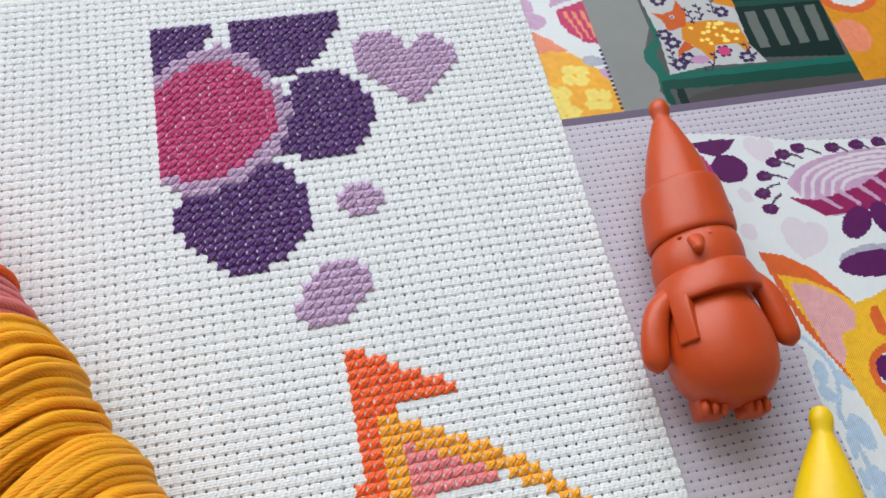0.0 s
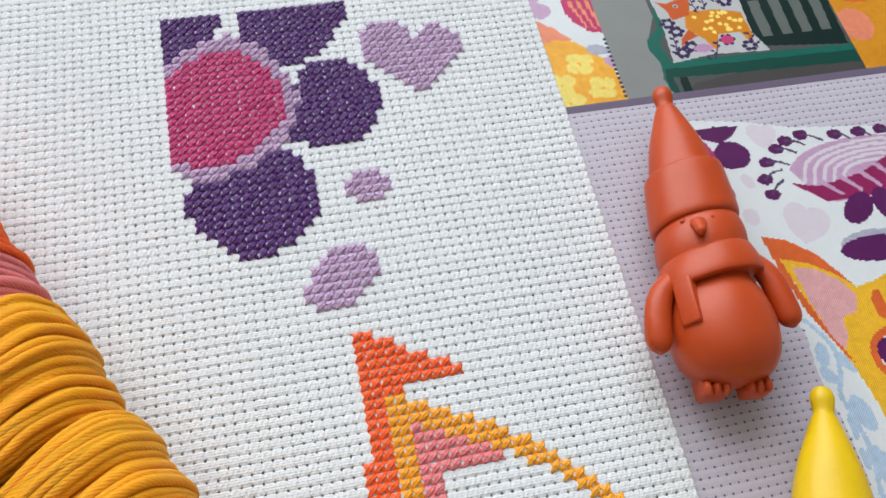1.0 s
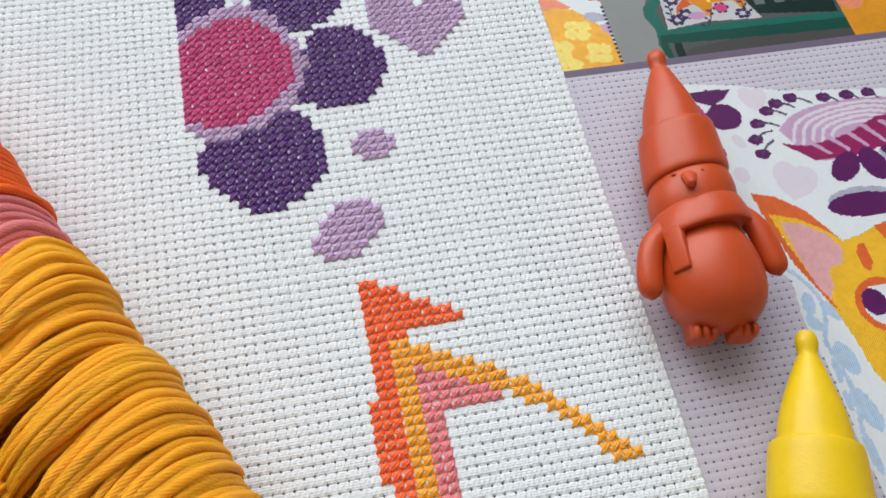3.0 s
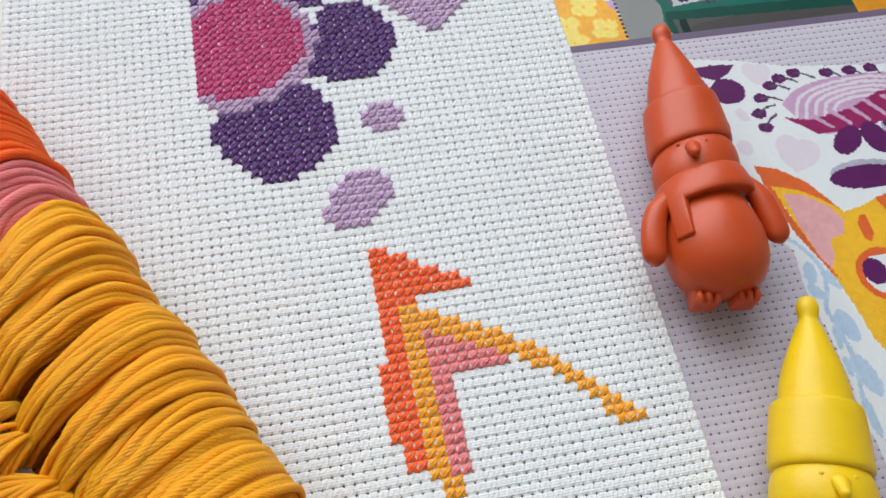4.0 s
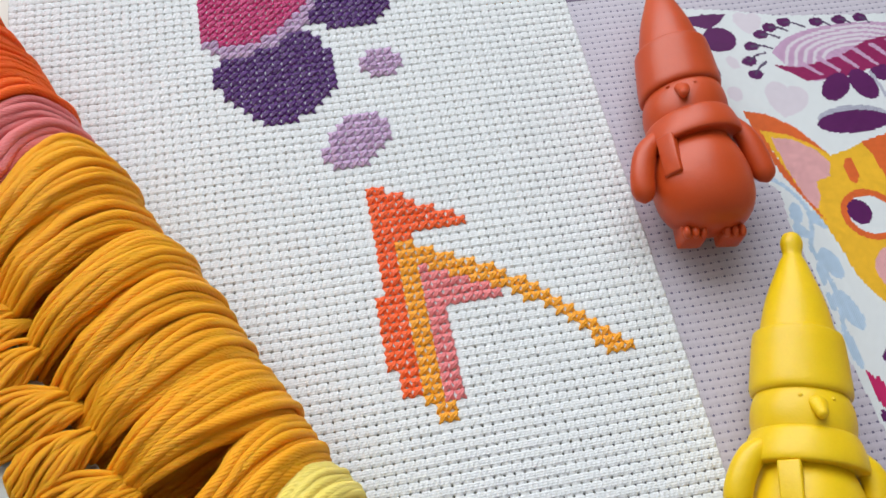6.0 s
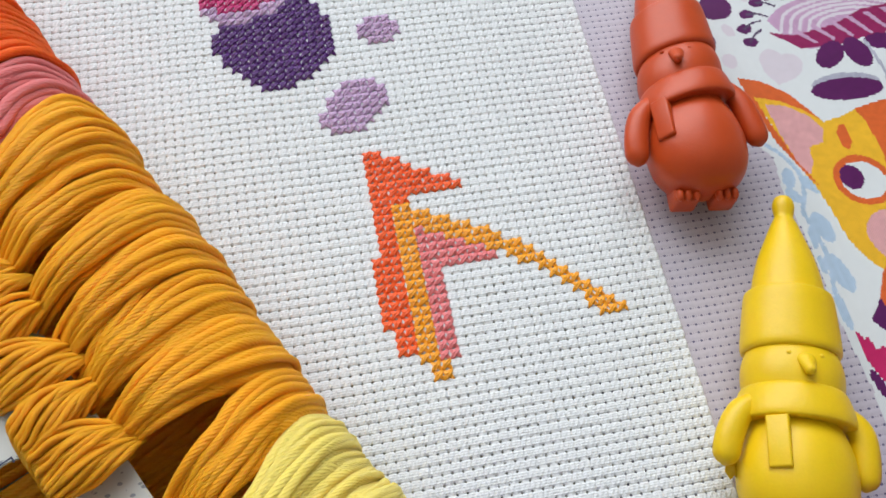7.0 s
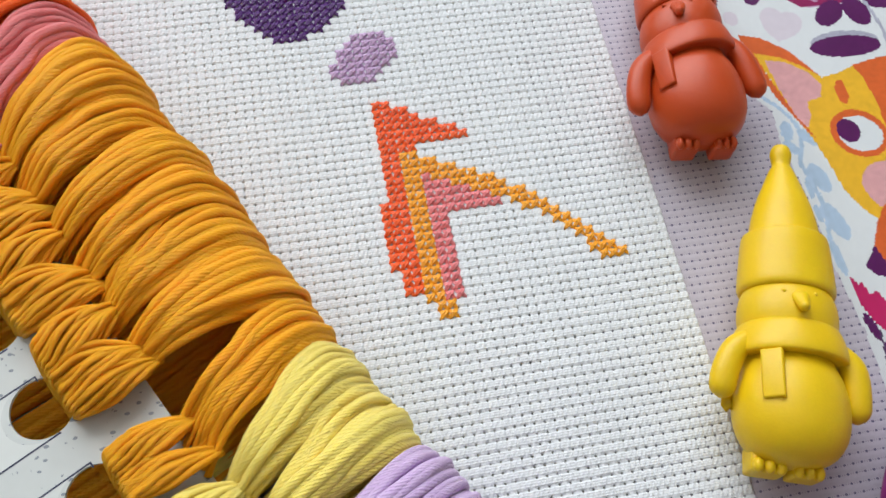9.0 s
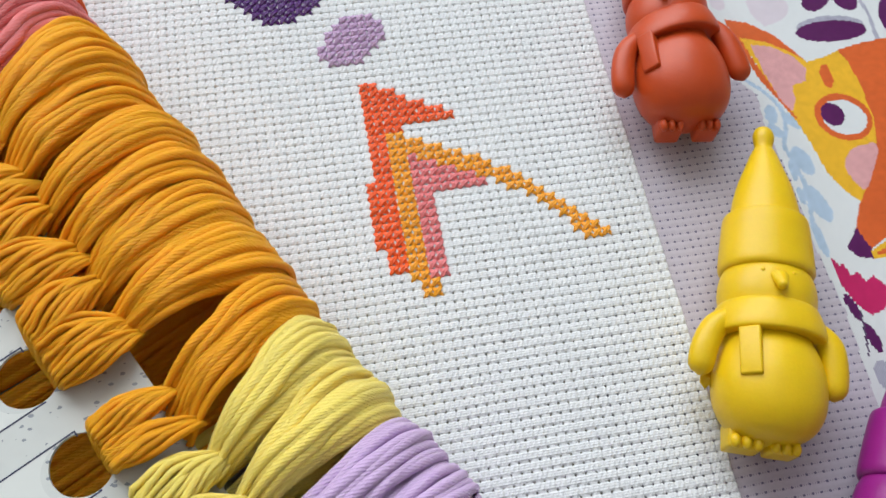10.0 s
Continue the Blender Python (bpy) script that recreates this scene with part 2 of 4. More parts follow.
def build_cloth():
    """Even-weave cotton: puffed blocks of weft in rows, open holes at the corners of the blocks, small gaps between."""
    nu, nv = 10, 10
    cols, rows = COL1 - COL0, ROW1 - ROW0
    U, V = np.meshgrid(np.arange(cols * nu + 1) / nu, np.arange(rows * nv + 1) / nv)
    u, v = U % 1.0, V % 1.0
    du, dv = np.minimum(u, 1 - u), np.minimum(v, 1 - v)
    rng = np.random.default_rng(5)
    cu, cv = np.floor(U).astype(int).clip(0, cols - 1), np.floor(V).astype(int).clip(0, rows - 1)
    puff = rng.normal(1.0, 0.22, (rows, cols))[cv, cu]
    z = -0.12 + 0.12 * puff * np.minimum(1, (dv / 0.24)) ** 0.7
    z += 0.05 * np.cos(2 * math.pi * (2 * u + v)) * (dv > 0.15)
    z -= 0.05 * np.exp(-(du / 0.09) ** 2) * (dv > 0.05)
    z -= 0.27 * np.exp(-(du / 0.15) ** 2 - (dv / 0.14) ** 2)
    z -= 0.24 * np.exp(-((np.abs(u - 0.5) - 0.2) / 0.07) ** 2 - (dv / 0.06) ** 2) * rng.uniform(0.2, 1.2, (rows, cols))[cv, cu]
    z += rng.normal(0, 0.022, z.shape)
    wave = 0.25 * np.sin(U / 13.0 + 1.0) * np.sin(V / 17.0) + 0.12
    shift_x = 0.03 * np.sin(V * 0.9 + np.sin(U * 0.2) * 3) + rng.normal(0, 0.012, z.shape)
    shift_y = 0.05 * np.sin(U * 0.23 + 0.6 * np.sin(V * 0.11)) + rng.normal(0, 0.014, z.shape)
    z = z * 1.0 + wave * 0.3
    edge = np.minimum(np.minimum(U, cols - U), np.minimum(V, rows - V))
    z = np.where(edge < 0.05, -0.78, z)
    rim = (du < 0.11) & (dv < 0.11)
    tight = rng.uniform(-0.2, 0.15, (rows, cols))[cv, cu]
    shift_x = shift_x - np.where(rim, np.where(u < 0.5, u, u - 1), 0) * tight
    shift_y = shift_y - np.where(rim, np.where(v < 0.5, v, v - 1), 0) * tight
    X = (U + COL0 + shift_x) * P
    Y = -(V + ROW0 + shift_y) * P
    verts = np.stack([X, Y, z * MM], -1).reshape(-1, 3)
    w = cols * nu + 1
    i, j = np.meshgrid(np.arange(rows * nv), np.arange(cols * nu), indexing="ij")
    a = i * w + j
    quads = np.stack([a, a + w, a + w + 1, a + 1], -1).reshape(-1, 4)
    hole = (((j % nu == 0) | (j % nu == nu - 1)) & ((i % nv == 0) | (i % nv == nv - 1))).reshape(-1)
    inner = ((i > 1) & (j > 1) & (i < rows * nv - 2) & (j < cols * nu - 2)).reshape(-1)
    quads = quads[~(hole & inner)]
    me = bpy.data.meshes.new("aida_cloth")
    me.vertices.add(len(verts))
    me.vertices.foreach_set("co", verts.reshape(-1))
    me.loops.add(len(quads) * 4)
    me.loops.foreach_set("vertex_index", quads.reshape(-1).astype(np.int32))
    me.polygons.add(len(quads))
    me.polygons.foreach_set("loop_start", (np.arange(len(quads)) * 4).astype(np.int32))
    me.update(calc_edges=True)
    me.validate()
    me.polygons.foreach_set("use_smooth", [True] * len(me.polygons))
    me.materials.append(COTTON)
    return tagged(new("aida_cloth", me), "white even-weave cotton cloth with open holes, part stitched", "cloth")


def stitch_mesh(name, material, seed):
    """One cross stitch: two flat-lying legs of thread, the second over the first, with their ends down in the holes."""
    rng = np.random.default_rng(seed)
    verts, faces, uv = [], [], []
    n, sides = 6, 6
    s = np.linspace(-1, 1, n)
    for sx, top in ((-1, 0.12), (1, 0.42)):
        bow = rng.normal(0, 0.03)
        path = np.stack([sx * s * 0.50 * P + bow * P * (1 - s * s), s * 0.50 * P, (-0.30 + (top + 0.30) * (1 - np.abs(s) ** 3.0)) * MM], 1)
        tang = np.gradient(path, axis=0)
        tang /= np.linalg.norm(tang, axis=1)[:, None]
        side = np.cross(tang, (0, 0, 1.0))
        side /= np.linalg.norm(side, axis=1)[:, None]
        up = np.cross(side, tang)
        for strand in (-1, 1):
            part_at = path + side * (strand * np.array([0.05, 0.15, 0.20, 0.20, 0.15, 0.05]) * rng.normal(1, 0.08) * MM)[:, None] + up * rng.normal(0, 0.03) * MM
            wide = np.array([0.16, 0.26, 0.29, 0.29, 0.26, 0.16]) * MM * rng.normal(1, 0.05)
            base = len(verts)
            for i in range(n):
                for j in range(sides):
                    a = 2 * math.pi * j / sides
                    verts.append(part_at[i] + side[i] * math.cos(a) * wide[i] + up[i] * math.sin(a) * wide[i] * 0.95)
            for i in range(n - 1):
                for j in range(sides):
                    k = (j + 1) % sides
                    faces.append((base + i * sides + j, base + i * sides + k, base + (i + 1) * sides + k, base + (i + 1) * sides + j))
                    y0, y1 = i * 0.5 * MM, (i + 1) * 0.5 * MM
                    uv += [j / sides, y0, (j + 1) / sides, y0, (j + 1) / sides, y1, j / sides, y1]
    me = bpy.data.meshes.new(name)
    me.from_pydata([tuple(v) for v in verts], [], faces)
    me.uv_layers.new(name="UVMap").data.foreach_set("uv", uv)
    me.materials.append(material)
    me.polygons.foreach_set("use_smooth", [True] * len(me.polygons))
    return me


STITCH_SHAPES = {n: [stitch_mesh("stitch", m, k) for k in range(4)] for n, m in STITCH.items()}


def stitch_cells(parent, cells, colour):
    rng = random.Random(len(cells))
    for c, r in cells:
        ob = new("stitch", STITCH_SHAPES[colour][rng.randrange(4)])
        ob.parent = parent
        ob.matrix_basis = pose((c + 0.5 + rng.gauss(0, 0.025)) * P, -(r + 0.5 + rng.gauss(0, 0.025)) * P, rng.gauss(0, 0.02) * MM, 0, 0, rng.gauss(0, 4))


FLOWER = """ppppppp..qqqqqqqqqqqqq..............
ppppppp..qqqqqqqqqqqqq..............
pppppp...qqqqqqqqqqqqq..............
pppppp.l.qqqqqqqqqqqq...............
pppplllllqqqqqqqqqqq....hhhh........
pplllllllllqqqqqqqqq...hhhhhh..hh...
plllmmmmmlllqqqqqqq....hhhhhh.hhhh..
llmmmmmmmmllqqqqqq.....hhhhhhhhhhhh.
lmmmmmmmmmmllqqq.......hhhhhhhhhhhh.
mmmmmmmmmmmml...rrrrr..hhhhhhhhhhhh.
mmmmmmmmmmmmll.rrrrrrr..hhhhhhhhhh..
mmmmmmmmmmmmml.rrrrrrrr..hhhhhhhh...
mmmmmmmmmmmmmlrrrrrrrrr...hhhhhh....
mmmmmmmmmmmmmllrrrrrrrrr...hhhh.....
mmmmmmmmmmmmmllrrrrrrrrr....hh......
mmmmmmmmmmmmmlrrrrrrrrrr............
mmmmmmmmmmmmmlrrrrrrrrrr............
mmmmmmmmmmmmllrrrrrrrrr.............
mmmmmmmmmmmllrrrrrrrrrr.............
mmmmmmmmmmlllrrrrrrrrr..............
mmmmmmmmmlll...rrrrrr...............
llmmmmmlllbbb.......................
.llllllllbbbbb......................
..llllbbbbbbbb......................
..bbbbbbbbbbbbb.....................
.bbbbbbbbbbbbbb....ddd..............
.bbbbbbbbbbbbbb...ddddd.............
.bbbbbbbbbbbbbb...ddddd.............
..bbbbbbbbbbbbb....ddd..............
..bbbbbbbbbbbbb.....................
...bbbbbbbbbbb......................
....bbbbbbbbb.......................
.....bbbbbbb........................
......bbbb..........................
...............oooo.................
..............oooooo................
.............ooooooo................
.............ooooooo................
............ooooooo.................
............oooooo..................
.............oooo...................""".split("\n")
FOX_EAR = """.rr
.rrrr
.rrrrr
.rrrrrrr
.rrrrrrrrr
.rrrrrrrrrr
.rrrr
.rraa
.rraaaa
.rraaaaaa
.rraakaaaaa
.rraakkkaaaaa
.rraakkkkkaaaa
rrraakkkkkkkaaaa
rrraakkkkkkkk.aaa
rrraakk........aaa
rrraakk..........aa
rrraakk...........aa
rrraakk............aa
rrraakk.............aa
rrraakk..............aa
.rraakk..............aaa
.rraakk...............aaa
.rraakk
...aakk
....aa
....aa""".split("\n")


def cells_of(rows, letter, col, row):
    return [(col + i, row + k) for k, text in enumerate(rows) for i, ch in enumerate(text) if ch == letter]


def build_stitching():
    flower = tagged(new("stitched_flower"), "half flower cross-stitched in purple, magenta and lilac on white cloth", "embroidery")
    for letter, name, colour in (("p", "corner_petal", "purple"), ("q", "upper_petal", "purple"), ("r", "side_petal", "purple"),
                                 ("b", "lower_petal", "purple"), ("m", "flower_centre", "magenta"), ("l", "centre_ring", "lilac")):
        group = new(name)
        group.parent = flower
        tagged(group, colour + " stitched " + name.replace("_", " "))
        stitch_cells(group, cells_of(FLOWER, letter, -16, -44), colour)
    for letter, name, label in (("h", "stitched_heart", "pale lilac cross-stitched heart on white cloth"),
                                ("d", "stitched_dot", "small pale lilac cross-stitched dot on white cloth"),
                                ("o", "stitched_oval", "pale lilac cross-stitched slanted oval on white cloth")):
        thing = tagged(new(name), label, "embroidery")
        stitch_cells(thing, cells_of(FLOWER, letter, -16, -44), "lilac")
    ear = tagged(new("stitched_ear"), "unfinished pointed ear cross-stitched in orange, amber and rose", "embroidery")
    for letter, name, colour in (("r", "outer_band", "red"), ("a", "amber_outline", "amber"), ("k", "rose_lining", "rose")):
        group = new(name)
        group.parent = ear
        stitch_cells(group, cells_of(FOX_EAR, letter, -1, 0), colour)


# ---- printed booklet ----
class Print:
    """A picture printed flat on the page: shapes laid over one another on a fine grid of inked squares."""

    def __init__(self, x0, y0, x1, y1, cell):
        self.x0, self.y0, self.cell = x0, y0, cell
        self.w, self.h = int(round((x1 - x0) / cell)), int(round((y1 - y0) / cell))
        self.X, self.Y = np.meshgrid(x0 + (np.arange(self.w) + 0.5) * cell, y0 + (np.arange(self.h) + 0.5) * cell)
        self.ink, self.names = np.zeros((self.h, self.w), int), [None]

    def put(self, name, material, mask):
        self.names.append((name, material))
        self.ink[mask] = len(self.names) - 1

    def poly(self, name, material, pts, rounded=False):
        if rounded:
            loop = list(pts) + [pts[0]]
            pts = [tuple(p[:2]) for p in smooth_path([(*pts[-1], 0)] + [(*p, 0) for p in loop] + [(*pts[1], 0)], 90)[10:-10]]
        inside = np.zeros(self.X.shape, bool)
        for (xa, ya), (xb, yb) in zip(pts, list(pts[1:]) + [pts[0]]):
            if ya != yb:
                inside ^= ((ya > self.Y) != (yb > self.Y)) & (self.X < (xb - xa) * (self.Y - ya) / (yb - ya) + xa)
        self.put(name, material, inside)

    def oval(self, name, material, x, y, rx, ry, turn=0):
        c, s = math.cos(radians(turn)), math.sin(radians(turn))
        a, b = (self.X - x) * c + (self.Y - y) * s, (self.Y - y) * c - (self.X - x) * s
        self.put(name, material, (a / rx) ** 2 + (b / ry) ** 2 < 1)

    def line(self, name, material, pts, wide):
        path = smooth_path([(*p, 0) for p in pts], 80)
        near = np.min([(self.X - x) ** 2 + (self.Y - y) ** 2 for x, y, _ in path], axis=0)
        self.put(name, material, near < wide ** 2)

    def heart(self, name, material, x, y, size, turn=0):
        c, s = math.cos(radians(turn)), math.sin(radians(turn))
        a, b = ((self.X - x) * c + (self.Y - y) * s) / size, ((self.Y - y) * c - (self.X - x) * s) / size
        self.put(name, material, (a * a + b * b - 1) ** 3 - a * a * b ** 3 < 0)

    def build(self, parent, z):
        for k in range(1, len(self.names)):
            name, material = self.names[k]
            verts, faces = [], []
            for r in range(self.h):
                row = np.concatenate([[0], (self.ink[r] == k).astype(int), [0]])
                step = np.flatnonzero(np.diff(row))
                for a, b in zip(step[::2], step[1::2]):
                    n = len(verts)
                    xa, xb = self.x0 + a * self.cell, self.x0 + b * self.cell
                    ya, yb = self.y0 + r * self.cell, self.y0 + (r + 1) * self.cell
                    verts += [(xa * MM, ya * MM, z * MM), (xb * MM, ya * MM, z * MM), (xb * MM, yb * MM, z * MM), (xa * MM, yb * MM, z * MM)]
                    faces.append((n, n + 1, n + 2, n + 3))
            if faces:
                mesh_object(name, verts, faces, material, parent, smooth=False)


def build_booklet():
    book = tagged(new("kit_booklet"), "lilac printed kit booklet with pictures of stitched foxes, under the cloth", "booklet")
    box_object("page", (34 * MM, -0.150, -0.00126), (0.200, 0.125, -0.0008), PAGE, book)
    ink = {n: print_material("ink_" + n, c, depth=0.10 if n in ("white", "pale") else 0.36) for n, c in (
        ("white", (0.70, 0.74, 0.76)), ("rust", (0.66, 0.125, 0.03)), ("gold", (0.80, 0.45, 0.03)), ("pink", (0.68, 0.36, 0.37)),
        ("plum", (0.10, 0.013, 0.10)), ("wine", (0.27, 0.018, 0.10)), ("mauve", (0.52, 0.33, 0.50)), ("pale", (0.66, 0.61, 0.68)),
        ("blue", (0.42, 0.55, 0.70)), ("grey", (0.40, 0.41, 0.50)), ("crimson", (0.50, 0.02, 0.12)), ("amber", (0.86, 0.40, 0.03)), ("ochre", (0.66, 0.27, 0.015)),
        ("lemon", (0.86, 0.66, 0.15)), ("coral", (0.78, 0.25, 0.14)), ("violet", (0.09, 0.055, 0.12)), ("berry", (0.45, 0.04, 0.2)))}
    flat = {n: plain("photo_" + n, c, 0.4, 120, 0.12, spec=0.15) for n, c in (
        ("shade", (0.07, 0.076, 0.074)), ("wall", (0.22, 0.23, 0.225)), ("green", (0.004, 0.055, 0.040)), ("dark", (0.003, 0.018, 0.016)), ("teal", (0.006, 0.11, 0.085)),
        ("floor", (0.06, 0.057, 0.055)), ("rail", (0.14, 0.11, 0.17)), ("white", (0.45, 0.46, 0.47)), ("rust", (0.50, 0.09, 0.015)), ("gap", (0.11, 0.13, 0.12)),
        ("amber", (0.58, 0.21, 0.010)), ("plum", (0.035, 0.015, 0.075)), ("lemon", (0.86, 0.66, 0.15)), ("rose", (0.5, 0.05, 0.16)), ("mauve", (0.45, 0.25, 0.42)))}

    # the large picture of the finished design
    p = Print(76, -115, 180, 42, 0.36)
    p.poly("white_ground", ink["white"], [(74, 37), (88.6, 34.4), (100.3, 31), (121, 28.3), (180, 24), (180, -115), (81, -115), (83.8, -64), (82.8, -48),
                                          (83.4, -35), (82.4, -22), (83.4, -14), (81, -10.5), (76, -7)])
    p.poly("printed_petal", ink["plum"], [(78.5, 33.5), (83, 33.9), (88.4, 33.2), (85.5, 30.6), (82.7, 29.4), (79.5, 31)])
    p.oval("printed_petal", ink["plum"], 84.3, 26.2, 3.9, 3.5)
    p.oval("printed_petal", ink["plum"], 78.3, 17.2, 3.0, 3.6)
    p.oval("printed_centre", ink["berry"], 77.6, 26.5, 3.0, 5.0)
    p.heart("printed_heart", ink["pale"], 92.4, 29.4, 2.9, -12)
    p.oval("printed_dot", ink["pale"], 85.2, 19.5, 1.3, 1.9, 20)
    p.oval("printed_dot", ink["pale"], 82.7, 11.3, 1.7, 2.0)
    p.heart("printed_heart", ink["pale"], 93, 7.2, 4.2, -25)
    p.poly("flower_dome", ink["mauve"], [(94, 17.6), (95.5, 21.2), (99.5, 24.2), (106, 26), (114, 26.4), (124, 25.5), (132, 21), (132, 16), (118, 14), (107, 12), (100, 12.4)], True)
    for k in range(5):
        w = 1 - 0.13 * k
        p.line("dome_stripe", ink["pale"], [(114 - 17.2 * w, 16.6), (114 - 14 * w, 16 + 6.2 * w), (114 - 6 * w, 16 + 8.8 * w), (114 + 5 * w, 16 + 9.2 * w), (114 + 14 * w, 16 + 6.5 * w)], 0.4)
    p.poly("flower_cup", ink["wine"], [(94, 17.6), (99.3, 16), (104, 16.6), (110, 17.6), (118, 21), (128, 22), (130, 14), (118, 13.6), (107.4, 11.7), (100, 12.2)])
    for k in range(6):
        p.poly("cup_stripe", ink["mauve"], [(99.5 + 4.6 * k, 17.2 + 0.7 * k), (101.1 + 4.6 * k, 17.3 + 0.7 * k), (104.4 + 4.6 * k, 13.2 + 0.3 * k), (103.6 + 4.6 * k, 13 + 0.3 * k)])
    for x, y, ex, ey in ((101, 28.9, 105.3, 26.8), (97, 27.9, 101, 26.3), (94.3, 26.2, 98.3, 24.7), (90.9, 23.3, 95.6, 22), (89, 19.3, 93.4, 21), (89.2, 15.6, 92.8, 18.5),
                         (108.6, 27.9, 111.5, 26.4), (114.2, 27.7, 116.5, 26.4), (119.4, 27.6, 121, 26)):
        p.oval("stamen_head", ink["plum"], x, y, 1.75, 1.3)
        p.line("stamen_stalk", ink["violet"], [(x, y), ((x + ex) / 2, (y + ey) / 2 + 0.5), (ex, ey)], 0.28)
    p.oval("printed_petal", ink["plum"], 105.8, 9.6, 4.4, 2.7, 40)
    p.oval("printed_petal", ink["plum"], 112.4, 9.4, 2.9, 4.3, 12)
    p.oval("printed_petal", ink["plum"], 119.5, 11.5, 4.6, 2.2, -5)
    p.oval("leaf_highlight", ink["grey"], 106.2, 1.4, 8.0, 3.0, -2)
    p.oval("printed_leaf", ink["plum"], 106, 0.2, 8.3, 2.9, -2)
    p.line("printed_stem", ink["grey"], [(115.3, 12), (116.3, 4), (115.7, -2.6), (116, -3.4)], 0.45)
    p.oval("printed_leaf", ink["plum"], 121, 3.2, 2.2, 5.0, -20)
    # vines beside the fox
    p.line("printed_vine", ink["blue"], [(78, -2), (82.1, -9.7), (85.2, -13.5), (87.4, -18.3), (86.6, -23), (84.9, -27), (85.3, -30), (85.9, -36.4), (85.2, -41.3), (84.2, -45)], 0.5)
    for x, y, a, b, turn in ((80.5, -3.5, 3.6, 2.2, -55), (84.7, -19.2, 1.3, 2.5, -10), (84.2, -23.2, 1.2, 2.0, 30), (88.6, -21.3, 1.2, 2.7, 35), (87.5, -31, 1.8, 3.6, 12),
                             (87, -41, 1.9, 4.5, 15), (84.2, -38.8, 0.8, 2.0, 0), (84.5, -48.7, 1.0, 4.0, 3), (84.6, -33, 0.8, 2.6, -5)):
        p.oval("vine_leaf", ink["blue"], x, y, a, b, turn)
    # fox
    p.poly("fox_coat", ink["rust"], [(105.4, -5), (111.5, -3.9), (117.7, -3.3), (150, 0), (150, -60), (112, -62), (97.6, -50.5), (93.6, -52.6), (92.6, -47.4), (95.7, -42), (99, -38)])
    p.poly("fox_face", ink["gold"], [(84.5, 1.3), (90, -0.6), (94.5, -3.6), (97.4, -7.2), (101.8, -6.4), (105.3, -5.2), (106.6, -8.5), (106.9, -14.3), (106.6, -23), (104.8, -29),
                                     (101, -36), (96, -41.9), (93.9, -39.6), (91.5, -34.5), (90.8, -28), (89.6, -21.5), (88.2, -17.6)])
    p.poly("fox_ear", ink["rust"], [(82.8, 6.6), (87.6, 5), (92.3, 1.1), (94.9, -2.9), (97, -6.6), (94.2, -3.7), (89.8, -0.6), (84.7, 1.2), (85.6, -5), (88, -15), (90.4, -21.8), (89.4, -20.6), (85.3, -10.3), (83.7, -1.5)])
    p.poly("ear_lining", ink["pink"], [(86.4, -1), (90.7, -2), (94.9, -5.5), (96.6, -8.9), (95.2, -12), (91.8, -12.8), (91.4, -16.1), (89.7, -19.2), (88.2, -16.5), (86.9, -8.6)])
    p.poly("brow", ink["rust"], [(101.6, -8.6), (100, -8.6), (98.9, -10.6), (99.1, -13.9), (100.2, -14.8), (101.4, -13)])
    p.oval("eye_rim", ink["rust"], 100.1, -22, 6.2, 5.9, -25)
    p.oval("eye_white", ink["white"], 100.2, -22.1, 4.9, 4.4, -20)
    p.oval("pupil", ink["plum"], 98, -21.1, 2.5, 2.9)
    p.poly("cheek", ink["pink"], [(102.6, -29.2), (104.3, -29.3), (104.3, -31), (101, -36), (98, -39.5), (96.3, -37), (96, -33.2), (98.6, -30)], True)
    p.poly("nose", ink["plum"], [(92.7, -47.4), (89.2, -51.4), (90.5, -53.5), (93.6, -54.5), (94, -52.5)])
    p.poly("muzzle_line", ink["gold"], [(93.8, -52.7), (98, -51), (104, -47), (104, -52), (98, -54.4), (93.8, -54.4)])
    p.poly("muzzle_line", ink["rust"], [(94.8, -53.2), (100, -51.6), (105, -48.5), (105, -50), (99, -53.4), (94.6, -54)])
    # tulip and leaves below the fox
    p.poly("printed_tulip", ink["crimson"], [(85.2, -52.6), (86.2, -55), (87.1, -54.3), (87.6, -57.2), (89.4, -56.6), (90, -58.8), (92, -57.8), (94, -60.5), (92.8, -63.5), (91.2, -64.9), (88.6, -65.6), (86.4, -63), (85, -58.5)])
    p.oval("printed_leaf", ink["plum"], 85.5, -63.6, 0.9, 3.0, 12)
    p.oval("printed_leaf", ink["plum"], 87, -69.9, 1.1, 3.0, 8)
    p.line("printed_stem", ink["violet"], [(86.6, -64.5), (86, -68), (84.9, -73)], 0.2)
    p.oval("printed_leaf", ink["grey"], 87, -77.5, 2.4, 3.2, 20)
    p.oval("printed_leaf", ink["mauve"], 87.4, -80.5, 2.2, 1.6)
    p.build(book, -0.77)

    # rail between the page and the pictures above
    box_object("rail", (34 * MM, 42.0 * MM, -0.0008), (0.200, 43.9 * MM, -0.00077), flat["rail"], book)
    # detail picture of the stitching
    d = Print(34, 43.9, 67, 104, 0.5)
    d.poly("white_ground", ink["white"], [(34, 43.9), (67, 43.9), (67, 104), (34, 104)])
    d.poly("amber_coat", ink["amber"], [(34, 43.9), (67, 43.9), (66.6, 54), (59.6, 61.5), (52, 64), (34, 66)])
    d.poly("rust_band", ink["coral"], [(34, 74), (52.3, 69), (56, 66), (59.8, 61.8), (55, 62.3), (52, 61.5), (34, 64)])
    d.oval("grey_leaf", ink["grey"], 64.4, 58.3, 2.7, 1.5, -15)
